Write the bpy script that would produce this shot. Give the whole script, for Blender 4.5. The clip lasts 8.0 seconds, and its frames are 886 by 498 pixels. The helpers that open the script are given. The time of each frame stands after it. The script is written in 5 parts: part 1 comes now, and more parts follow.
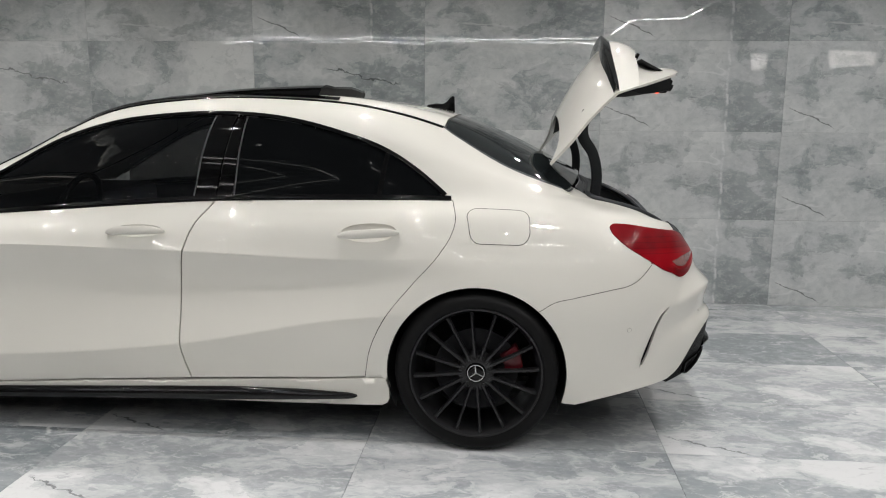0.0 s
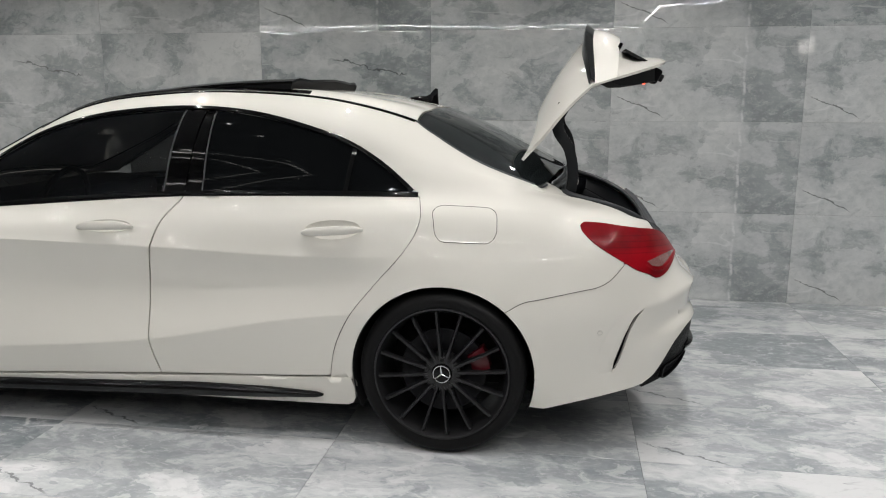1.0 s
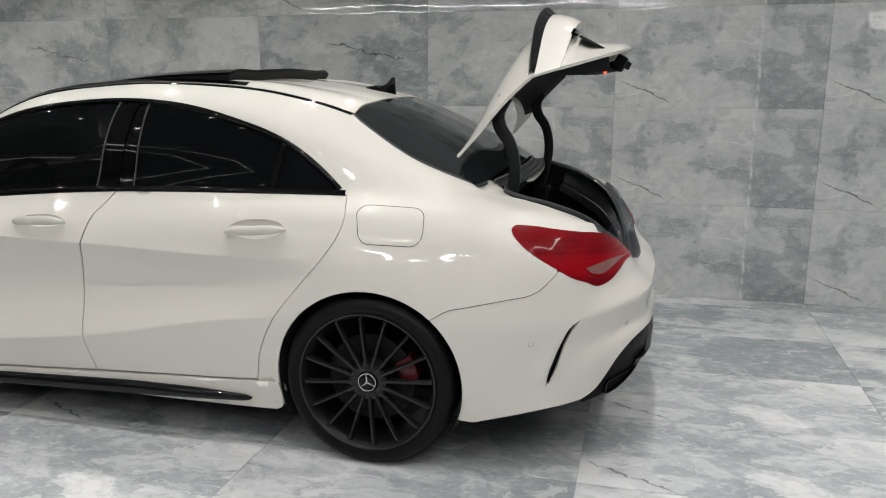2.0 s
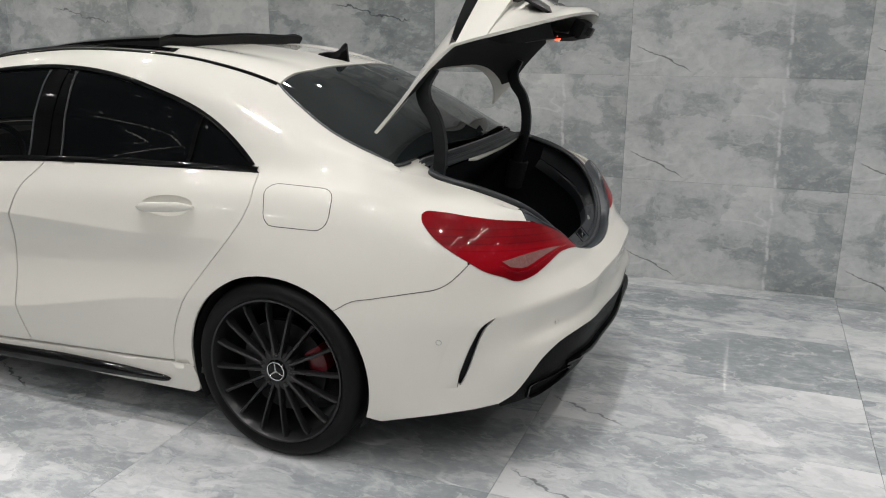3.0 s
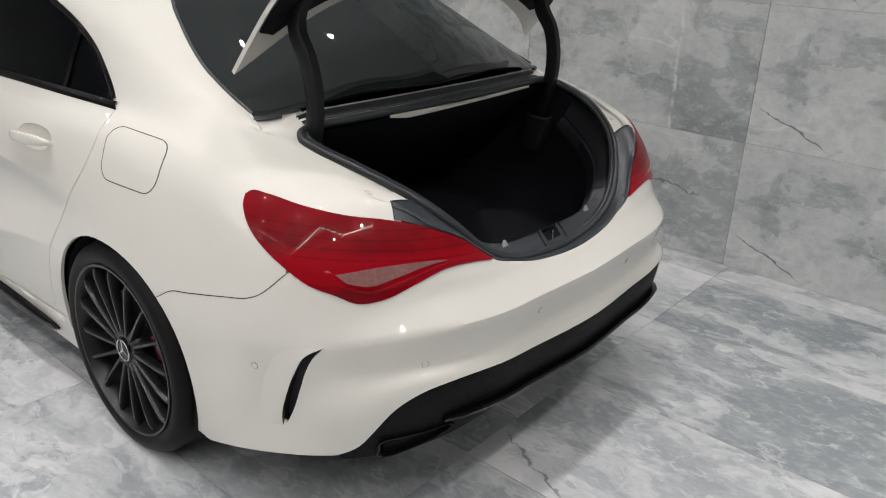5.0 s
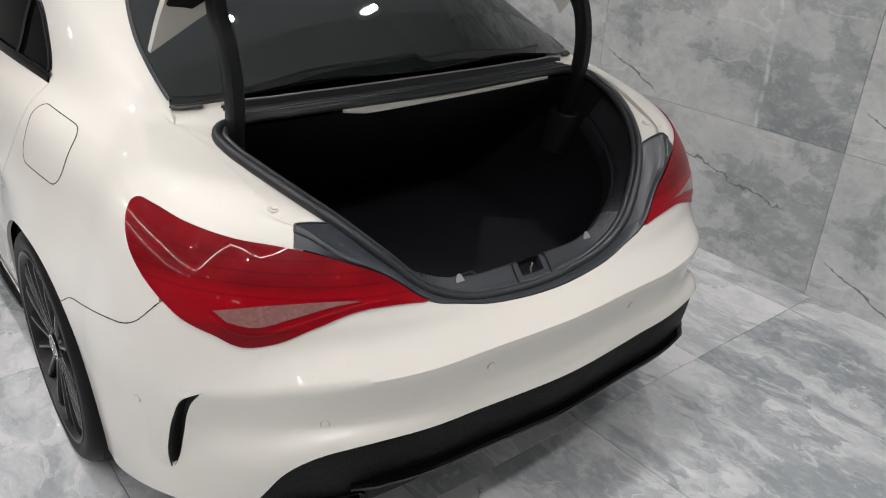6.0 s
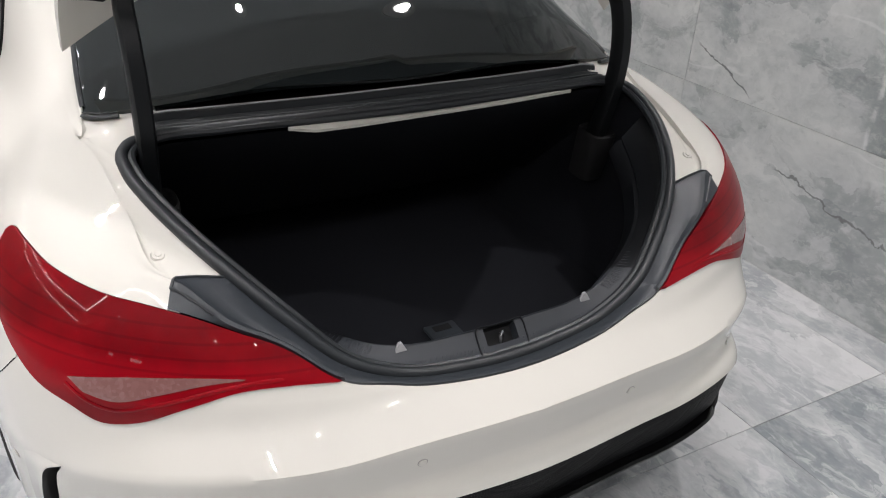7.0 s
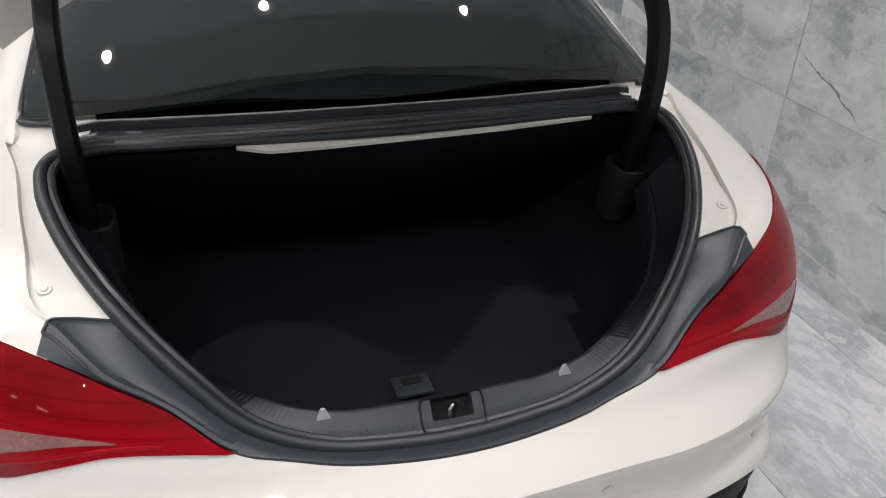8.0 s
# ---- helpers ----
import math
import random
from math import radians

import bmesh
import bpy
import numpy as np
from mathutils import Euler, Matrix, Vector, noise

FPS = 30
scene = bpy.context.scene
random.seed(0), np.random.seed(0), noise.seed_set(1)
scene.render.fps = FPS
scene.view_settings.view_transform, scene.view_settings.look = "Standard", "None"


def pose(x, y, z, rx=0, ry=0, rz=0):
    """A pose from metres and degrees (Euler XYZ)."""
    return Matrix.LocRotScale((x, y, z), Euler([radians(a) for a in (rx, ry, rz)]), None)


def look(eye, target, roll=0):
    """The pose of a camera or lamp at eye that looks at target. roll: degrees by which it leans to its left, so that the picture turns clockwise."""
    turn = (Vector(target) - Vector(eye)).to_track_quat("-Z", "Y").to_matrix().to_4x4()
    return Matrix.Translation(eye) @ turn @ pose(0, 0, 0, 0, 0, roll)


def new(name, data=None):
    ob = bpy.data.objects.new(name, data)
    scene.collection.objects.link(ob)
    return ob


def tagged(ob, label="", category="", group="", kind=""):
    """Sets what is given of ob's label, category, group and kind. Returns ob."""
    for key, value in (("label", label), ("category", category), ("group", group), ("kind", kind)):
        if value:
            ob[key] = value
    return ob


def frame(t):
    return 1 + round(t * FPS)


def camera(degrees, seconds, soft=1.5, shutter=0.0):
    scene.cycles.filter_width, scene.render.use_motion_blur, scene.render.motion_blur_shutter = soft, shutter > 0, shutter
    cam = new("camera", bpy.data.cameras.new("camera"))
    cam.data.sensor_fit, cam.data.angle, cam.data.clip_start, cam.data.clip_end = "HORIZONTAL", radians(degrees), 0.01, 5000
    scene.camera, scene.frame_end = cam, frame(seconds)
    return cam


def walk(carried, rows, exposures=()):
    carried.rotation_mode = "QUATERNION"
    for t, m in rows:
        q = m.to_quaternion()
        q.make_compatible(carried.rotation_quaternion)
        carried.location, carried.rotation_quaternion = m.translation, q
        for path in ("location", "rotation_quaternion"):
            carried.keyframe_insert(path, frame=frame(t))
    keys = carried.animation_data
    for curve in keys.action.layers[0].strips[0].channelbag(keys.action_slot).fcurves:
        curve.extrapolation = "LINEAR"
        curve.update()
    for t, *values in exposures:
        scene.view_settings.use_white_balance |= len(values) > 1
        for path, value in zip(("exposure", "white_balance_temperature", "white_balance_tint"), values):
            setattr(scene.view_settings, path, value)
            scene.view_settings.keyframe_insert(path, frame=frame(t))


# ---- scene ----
cam = camera(59.4, 8.0, soft=1.1)
PATH = [
    (0, (0.116, -3.767, 1.323), (-0.052, -1.804, 0.977), 0.42),
    (0.5, (0.260, -3.755, 1.341), (0.036, -1.801, 0.977), 0.43),
    (1, (0.440, -3.643, 1.351), (0.136, -1.703, 0.972), 0.13),
    (1.5, (0.680, -3.517, 1.381), (0.291, -1.597, 0.979), -0.06),
    (3, (1.443, -2.929, 1.438), (0.727, -1.140, 0.904), 0.08),
    (3.5, (1.687, -2.688, 1.447), (0.853, -0.970, 0.853), 0.32),
    (4, (1.816, -2.381, 1.435), (0.854, -0.754, 0.783), 0.64),
    (4.5, (1.939, -2.053, 1.459), (0.855, -0.530, 0.749), 1.29),
    (6, (1.947, -1.164, 1.497), (0.561, -0.023, 0.615), 2.90),
    (6.5, (1.954, -0.891, 1.513), (0.497, 0.123, 0.591), 3.27),
    (7, (1.824, -0.688, 1.515), (0.304, 0.179, 0.547), 3.02),
    (7.5, (1.734, -0.552, 1.494), (0.148, 0.188, 0.526), 3.24),
    (8, (1.715, -0.336, 1.516), (0.090, 0.243, 0.504), 2.88),
]
walk(cam, [(t, look(eye, target, roll)) for t, eye, target, roll in PATH], [(0, 0.0, 6500, 10), (3.0, 0.0, 6500, 10), (4.5, 0.09, 6500, 11), (6.5, 0.26, 6480, 13), (8.0, 0.44, 6400, 14)])

# ---- light ----
world = bpy.data.worlds.new("showroom_world")
scene.world = world
world.use_nodes = True
world.node_tree.nodes["Background"].inputs[0].default_value = (0.9, 0.95, 1.0, 1)
world.node_tree.nodes["Background"].inputs[1].default_value = 0.015

ROOM_X0, ROOM_X1, ROOM_Y0, WALL_Y, CEIL = -6.62, 7.90, -7.45, 1.759, 2.72


# ---- materials ----
def material(name, base=(0.5, 0.5, 0.5), rough=0.5, metal=0.0, **extra):
    m = bpy.data.materials.new(name)
    m.use_nodes = True
    b = m.node_tree.nodes["Principled BSDF"]
    b.inputs["Base Color"].default_value = (*base, 1)
    b.inputs["Roughness"].default_value = rough
    b.inputs["Metallic"].default_value = metal
    for key, value in extra.items():
        b.inputs[key.replace("_", " ")].default_value = value
    return m


class Net:
    """Short-hand for building node trees."""

    def __init__(self, m):
        self.t = m.node_tree
        self.out = self.t.nodes["Principled BSDF"]

    def n(self, kind, **props):
        node = self.t.nodes.new(kind)
        for k, v in props.items():
            if k in ("operation", "data_type", "blend_type", "noise_dimensions", "distance", "feature", "interpolation", "vector_type"):
                if k == "operation":
                    node.operation = v
                elif k == "data_type":
                    node.data_type = v
                elif k == "blend_type":
                    node.blend_type = v
                elif k == "noise_dimensions":
                    node.noise_dimensions = v
                elif k == "feature":
                    node.feature = v
            else:
                self.put(node.inputs[k.replace("_", " ")], v)
        return node

    def put(self, socket, v):
        if isinstance(v, bpy.types.NodeSocket):
            self.t.links.new(v, socket)
        else:
            socket.default_value = v

    def math(self, op, a, b=0.0, c=0.0, clamp=False):
        node = self.t.nodes.new("ShaderNodeMath")
        node.operation, node.use_clamp = op, clamp
        for i, v in enumerate((a, b, c)):
            self.put(node.inputs[i], v)
        return node.outputs[0]

    def vec(self, op, a, b=(0, 0, 0)):
        node = self.t.nodes.new("ShaderNodeVectorMath")
        node.operation = op
        self.put(node.inputs[0], a)
        self.put(node.inputs[1], b)
        return node.outputs[0]

    def noise(self, vector, scale, detail=6.0, rough=0.55, distortion=0.0):
        node = self.t.nodes.new("ShaderNodeTexNoise")
        self.put(node.inputs["Vector"], vector)
        for k, v in (("Scale", scale), ("Detail", detail), ("Roughness", rough), ("Distortion", distortion)):
            self.put(node.inputs[k], v)
        return node.outputs[0], node.outputs[1]

    def ramp(self, fac, *stops):
        node = self.t.nodes.new("ShaderNodeValToRGB")
        self.put(node.inputs[0], fac)
        el = node.color_ramp.elements
        while len(el) < len(stops):
            el.new(0.5)
        for e, (p, c) in zip(el, stops):
            e.position, e.color = p, (*c, 1) if len(c) == 3 else c
        return node.outputs[0]

    def smooth(self, x, lo, hi):
        node = self.t.nodes.new("ShaderNodeMapRange")
        node.interpolation_type = "SMOOTHSTEP"
        self.put(node.inputs[0], x)
        node.inputs[1].default_value, node.inputs[2].default_value = lo, hi
        return node.outputs[0]

    def mix(self, fac, a, b, blend="MIX"):
        node = self.t.nodes.new("ShaderNodeMix")
        node.data_type, node.blend_type = "RGBA", blend
        self.put(node.inputs[0], fac)
        self.put(node.inputs[6], a)
        self.put(node.inputs[7], b)
        return node.outputs[2]

    def bump(self, height, strength=0.1, distance=0.01):
        node = self.t.nodes.new("ShaderNodeBump")
        node.inputs["Strength"].default_value, node.inputs["Distance"].default_value = strength, distance
        self.put(node.inputs["Height"], height)
        self.t.links.new(node.outputs[0], self.out.inputs["Normal"])


def marble(name, seed, dark, mid, light, rough, flat, band=0.0, crack=False, wave=0.0, veins=1.0, grain=0.7, contrast=1.25, spread=1.0, seam=0.0):
    """Polished porcelain tile: one printed design of clouds, patches, veins and cracks in the tile's own plane.
    flat: which axes of the tile lie in its face; band: darker right-hand part of the print."""
    m = material(name, mid, rough)
    k = Net(m)
    tex = k.n("ShaderNodeTexCoord").outputs["Object"]
    sep = k.n("ShaderNodeSeparateXYZ")
    k.put(sep.inputs[0], tex)
    across, along = sep.outputs[0], sep.outputs["XYZ".index(flat)]
    rnd = k.n("ShaderNodeObjectInfo").outputs["Random"]
    p = k.vec("ADD", k.vec("MULTIPLY", tex, (grain, 1.0, 1.0)), (seed * 7.3, seed * 3.1, seed * 5.7))
    if not crack:
        shift = k.n("ShaderNodeCombineXYZ")
        for i, far in enumerate((11.0, 17.0, 23.0)):
            k.put(shift.inputs[i], k.math("MULTIPLY", rnd, far))
        p = k.vec("ADD", p, shift.outputs[0])
    warp = k.noise(p, 3.0, 4.0, 0.6)[1]
    q = k.vec("ADD", p, k.vec("MULTIPLY", k.vec("SUBTRACT", warp, (0.5, 0.5, 0.5)), (0.35, 0.35, 0.35)))
    cloud, _ = k.noise(k.vec("MULTIPLY", q, (0.8, 1.0, 1.0)), 1.9, 5.0, 0.55)
    patch, _ = k.noise(q, 5.2, 9.0, 0.66, 0.4)
    fine, _ = k.noise(p, 34.0, 7.0, 0.68)
    edge = (0.17, 0.30) if seam else (-0.05, 0.22)
    drift = k.math("MULTIPLY", k.smooth(k.math("ADD", across, k.math("MULTIPLY", k.math("SUBTRACT", patch, 0.5), 0.25 if seam else 0.5)), *edge), band)
    body = k.math("ADD", k.math("MULTIPLY", cloud, 0.55), k.math("MULTIPLY", patch, 0.45))
    body = k.math("SUBTRACT", body, drift)
    wob = k.vec("ADD", q, k.vec("MULTIPLY", k.vec("SUBTRACT", k.noise(p, 17.0, 4.0, 0.6)[1], (0.5, 0.5, 0.5)), (0.10, 0.10, 0.10)))
    for size, share in ((4.5, 0.10), (10.0, 0.06)):
        cell = k.n("ShaderNodeTexVoronoi", Vector=wob, Scale=size)
        tone = k.n("ShaderNodeSeparateColor")
        k.put(tone.inputs[0], cell.outputs["Color"])
        body = k.math("ADD", body, k.math("MULTIPLY", k.math("SUBTRACT", tone.outputs[0], 0.5), share))
    body = k.math("ADD", k.math("MULTIPLY", k.math("SUBTRACT", body, 0.5), contrast), 0.5)
    col = k.ramp(body, (0.33, dark), (0.46, tuple(0.55 * a + 0.45 * c for a, c in zip(dark, mid))), (0.505, mid), (0.60, tuple(0.5 * a + 0.5 * c for a, c in zip(mid, light))), (0.68, light))
    flake, _ = k.noise(q, 11.0, 8.0, 0.72, 0.6)
    col = k.mix(k.math("MULTIPLY", k.smooth(flake, 0.54, 0.62), 0.32 * veins), col, (*light, 1))
    col = k.mix(k.math("MULTIPLY", k.smooth(k.math("SUBTRACT", 1.0, flake), 0.58, 0.64), 0.30 * veins), col, (*dark, 1))
    col = k.mix(k.math("MULTIPLY", k.smooth(fine, 0.47, 0.70), 0.30), col, (*light, 1))
    col = k.mix(k.math("MULTIPLY", k.smooth(k.math("SUBTRACT", 1.0, fine), 0.50, 0.72), 0.22), col, (*dark, 1))
    # pale and dark veins: thin level lines of warped noise
    v1, _ = k.noise(k.vec("MULTIPLY", p, (0.55, 1.0, 1.2)), 1.15, 5.0, 0.50, 0.15)
    line = k.math("SUBTRACT", 1.0, k.smooth(k.math("ABSOLUTE", k.math("SUBTRACT", v1, 0.5)), 0.0008, 0.0050))
    gate, _ = k.noise(p, 2.1, 2.0)
    pale = k.math("MULTIPLY", line, k.smooth(gate, 0.55, 0.65))
    col = k.mix(k.math("MULTIPLY", pale, 0.40 * veins), col, tuple(min(0.85, c * 1.45) for c in light) + (1,))
    if seam:
        # one upright pale vein where the dark part of the print begins
        bend, _ = k.noise(p, 5.0, 4.0, 0.6)
        way = k.math("ABSOLUTE", k.math("SUBTRACT", k.math("SUBTRACT", across, seam), k.math("MULTIPLY", k.math("SUBTRACT", bend, 0.5), 0.10)))
        col = k.mix(k.math("MULTIPLY", k.math("SUBTRACT", 1.0, k.smooth(way, 0.002, 0.013)), k.math("MULTIPLY", k.smooth(flake, 0.40, 0.60), 0.55)), col, tuple(min(0.85, c * 1.2) for c in light) + (1,))
    v2, _ = k.noise(k.vec("ADD", k.vec("MULTIPLY", p, (0.7, 1.1, 1.2)), (9, 4, 2)), 1.3, 6.0, 0.56, 0.2)
    line2 = k.math("SUBTRACT", 1.0, k.smooth(k.math("ABSOLUTE", k.math("SUBTRACT", v2, 0.47)), 0.0005, 0.0055))
    gate2, _ = k.noise(k.vec("ADD", p, (3, 8, 1)), 2.3, 2.0)
    deep = k.math("MULTIPLY", k.math("MULTIPLY", line2, k.smooth(gate2, 0.58, 0.66)), 0.35 * veins)
    if crack:
        # the bold crack of this print
        j1, _ = k.noise(p, 9.0, 5.0, 0.6)
        j2, _ = k.noise(p, 30.0, 3.0, 0.6)
        slope, lift, x0, x1 = crack
        y0 = k.math("ADD", k.math("MULTIPLY", across, slope), lift)
        off = k.math("ADD", k.math("MULTIPLY", k.math("SUBTRACT", j1, 0.5), 0.13), k.math("MULTIPLY", k.math("SUBTRACT", j2, 0.5), 0.025))
        dist = k.math("ABSOLUTE", k.math("SUBTRACT", k.math("SUBTRACT", along, y0), off))
        wide = k.math("MULTIPLY", k.math("SUBTRACT", j2, 0.22), 0.021)
        ln = k.math("SUBTRACT", 1.0, k.math("DIVIDE", dist, wide), clamp=True)
        ends = k.math("MULTIPLY", k.smooth(across, x0, x0 + 0.05), k.math("SUBTRACT", 1.0, k.smooth(across, x1 - 0.06, x1)))
        deep = k.math("MAXIMUM", deep, k.math("MULTIPLY", k.smooth(ln, 0.0, 0.5), ends))
    col = k.mix(k.math("MULTIPLY", deep, 0.8), col, tuple(c * 0.16 for c in dark) + (1,))
    col = k.mix(k.math("MULTIPLY", rnd, 0.26 * spread), col, (*light, 1))
    col = k.mix(k.math("MULTIPLY", k.math("SUBTRACT", 1.0, rnd), 0.18 * spread), col, (*dark, 1))
    k.put(k.out.inputs["Base Color"], col)
    k.put(k.out.inputs["Roughness"], k.math("ADD", rough, k.math("MULTIPLY", patch, rough)))
    if wave:
        swell, _ = k.noise(p, 2.2, 2.0, 0.5)
        ripple, _ = k.noise(p, 9.0, 2.0, 0.5)
        k.bump(k.math("ADD", swell, k.math("MULTIPLY", ripple, 0.12)), 1.0, wave)
    return m


WD, WM, WL = (0.235, 0.262, 0.268), (0.495, 0.520, 0.524), (0.715, 0.722, 0.712)
FD, FM, FL = (0.205, 0.228, 0.242), (0.395, 0.411, 0.421), (0.635, 0.637, 0.64)
wall_mats = [marble("wall_porcelain_cracked", 1.0, WD, WM, WL, 0.004, "Z", 0.095, (-0.52, -0.422, -0.59, -0.25), 0.0012, 1.0, 0.7, 1.15, 0.7, 0.235),
             marble("wall_porcelain_clouded", 2.0, WD, WM, WL, 0.004, "Z", -0.05, False, 0.0012),
             marble("wall_porcelain_veined", 3.4, WD, WM, WL, 0.004, "Z", 0.04, (-0.22, 0.10, -0.10, 0.46), 0.0012)]
floor_mats = [marble("floor_porcelain_banded", 4.0, FD, FM, FL, 0.025, "Y", -0.07, False, 0.0006, 1.7, 0.60, 1.75, 1.4),
              marble("floor_porcelain_veined", 5.3, FD, FM, FL, 0.025, "Y", 0.05, False, 0.0006, 1.7, 0.60, 1.75, 1.4),
              marble("floor_porcelain_clouded", 6.1, FD, FM, FL, 0.025, "Y", 0.0, (-0.52, -0.422, -0.59, -0.25), 0.0006, 1.7, 0.60, 1.75, 1.4)]
grout = material("grout", (0.42, 0.43, 0.43), 0.8)
plaster = material("plaster", (0.55, 0.535, 0.51), 0.7)
ceiling_mat = material("ceiling_paint", (0.52, 0.535, 0.545), 0.6)
white_trim = material("white_lamp_trim", (0.75, 0.75, 0.74), 0.5)
paint = material("white_paint", (0.640, 0.621, 0.570), 0.5, Specular_IOR_Level=0.2, Coat_Weight=1.0, Coat_Roughness=0.006)
black_gloss = material("gloss_black_plastic", (0.002, 0.002, 0.0022), 0.05, Specular_IOR_Level=0.22)
black_matte = material("black_plastic", (0.007, 0.007, 0.008), 0.5, Specular_IOR_Level=0.3)
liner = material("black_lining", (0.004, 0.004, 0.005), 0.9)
carpet = material("boot_carpet", (0.011, 0.012, 0.0155), 0.95, Specular_IOR_Level=0.2)
rubber = material("rubber_seal", (0.020, 0.023, 0.026), 0.42)
tyre_mat = material("tyre_rubber", (0.0045, 0.0045, 0.0048), 0.5, Specular_IOR_Level=0.15)
rim_mat = material("black_alloy", (0.013, 0.013, 0.0142), 0.32, 0.2, Specular_IOR_Level=0.45)
chrome = material("chrome", (0.75, 0.75, 0.76), 0.12, 1.0)
steel = material("brake_steel", (0.010, 0.010, 0.011), 0.4, 0.8)
caliper_mat = material("red_caliper", (0.10, 0.004, 0.008), 0.3)
lens_red = material("red_lens", (0.20, 0.002, 0.006), 0.3, Specular_IOR_Level=0.05, Coat_Weight=0.32, Coat_Roughness=0.004)
k = Net(lens_red)
tex = k.n("ShaderNodeTexCoord").outputs["Object"]
blot, _ = k.noise(tex, 9.0, 3.0, 0.55)
axis = k.n("ShaderNodeSeparateXYZ")
k.put(axis.inputs[0], tex)
height = k.math("ADD", axis.outputs[2], k.math("MULTIPLY", k.math("ABSOLUTE", axis.outputs[1]), -0.10))
# light guide: a brighter layer low in the lamp, thin dark ribs above it and a dark floor
guide = k.math("MULTIPLY", k.smooth(height, 0.648, 0.672), k.math("SUBTRACT", 1.0, k.smooth(height, 0.715, 0.745)))
guide = k.math("MULTIPLY", guide, k.math("ADD", 0.45, blot))
rib = k.smooth(k.math("SINE", k.math("MULTIPLY", height, 300.0)), 0.70, 0.98)
ribs = k.math("MULTIPLY", rib, k.math("MULTIPLY", k.smooth(height, 0.705, 0.72), k.math("SUBTRACT", 1.0, k.smooth(height, 0.775, 0.80))))
top = k.smooth(height, 0.775, 0.815)
deep_red = k.ramp(blot, (0.36, (0.122, 0.0008, 0.0034)), (0.64, (0.190, 0.0012, 0.0048)))
deep_red = k.mix(k.math("MULTIPLY", guide, 0.85), deep_red, (0.262, 0.0026, 0.008, 1))
deep_red = k.mix(k.math("MULTIPLY", top, 0.35), deep_red, (0.205, 0.0020, 0.007, 1))
deep_red = k.mix(k.math("MULTIPLY", ribs, 0.35), deep_red, (0.045, 0.0006, 0.002, 1))
k.put(k.out.inputs["Base Color"], deep_red)
lens_clear = material("smoked_clear_lens", (0.20, 0.11, 0.10), 0.2, Coat_Weight=0.8, Coat_Roughness=0.01)
k = Net(lens_clear)
facet = k.n("ShaderNodeTexVoronoi", Vector=k.n("ShaderNodeTexCoord").outputs["Object"], Scale=170.0)
tint = k.n("ShaderNodeSeparateColor")
k.put(tint.inputs[0], facet.outputs["Color"])
k.put(k.out.inputs["Base Color"], k.ramp(tint.outputs[0], (0.0, (0.19, 0.085, 0.080)), (0.6, (0.21, 0.098, 0.090)), (1.0, (0.235, 0.12, 0.112))))
k.bump(tint.outputs[1], 0.04, 0.002)
glass = material("tinted_glass", (0.004, 0.0045, 0.005), 0.03, Specular_IOR_Level=0.025)
clear_tint = material("front_tinted_glass", (0.004, 0.0045, 0.005), 0.03, Specular_IOR_Level=0.06, Alpha=0.80)
blade_gloss = material("gloss_black_blade", (0.003, 0.003, 0.0032), 0.06, Specular_IOR_Level=0.4)
edge_grey = material("window_edge", (0.08, 0.083, 0.087), 0.35)
led = bpy.data.materials.new("led")
led.use_nodes = True
led.node_tree.nodes.clear()
_o = led.node_tree.nodes.new("ShaderNodeOutputMaterial")
_e = led.node_tree.nodes.new("ShaderNodeEmission")
_e.inputs[0].default_value, _e.inputs[1].default_value = (1, 0.98, 0.95, 1), 70.0
led.node_tree.links.new(_e.outputs[0], _o.inputs[0])


insert_mat = material("mesh_insert", (0.003, 0.003, 0.0035), 0.5, Specular_IOR_Level=0.15)
ring_grey = material("sensor_joint", (0.33, 0.32, 0.30), 0.6)
black_chrome = material("black_chrome", (0.035, 0.035, 0.037), 0.16, 0.9)
rear_glass_mat = material("rear_tinted_glass", (0.012, 0.0148, 0.0155), 0.01, IOR=1.72)
gap_black = material("panel_gap", (0.006, 0.006, 0.006), 0.8)
grey_plastic = material("dark_grey_plastic", (0.027, 0.032, 0.038), 0.44)
k = Net(insert_mat)
comb = k.n("ShaderNodeTexVoronoi", feature="DISTANCE_TO_EDGE", Vector=k.n("ShaderNodeTexCoord").outputs["Object"], Scale=150.0, Randomness=0.15)
k.bump(k.smooth(comb.outputs["Distance"], 0.02, 0.16), 0.4, 0.002)
sill_grey = material("sill_plastic", (0.026, 0.030, 0.036), 0.5)
grey_light = material("light_grey_plastic", (0.35, 0.35, 0.36), 0.45)
liner_plastic = material("lid_liner_plastic", (0.003, 0.003, 0.0035), 0.7, Specular_IOR_Level=0.2)
side_plastic = material("black_side_plastic", (0.007, 0.008, 0.010), 0.5, Specular_IOR_Level=0.25)
bolt_mat = material("dark_bolt", (0.003, 0.003, 0.003), 0.25, 0.0, Specular_IOR_Level=0.4)
arm_mat = material("hinge_arm_paint", (0.008, 0.009, 0.010), 0.42, Specular_IOR_Level=0.25)
seat_mat = material("dark_seat", (0.02, 0.02, 0.021), 0.6)
red_glow = material("red_light", (0.6, 0.02, 0.01), 0.3, Emission_Color=(1, 0.08, 0.03, 1), Emission_Strength=4.0)


led_strip = led.copy()
led_strip.name = "led_strip"
led_strip.node_tree.nodes["Emission"].inputs[1].default_value = 52.0


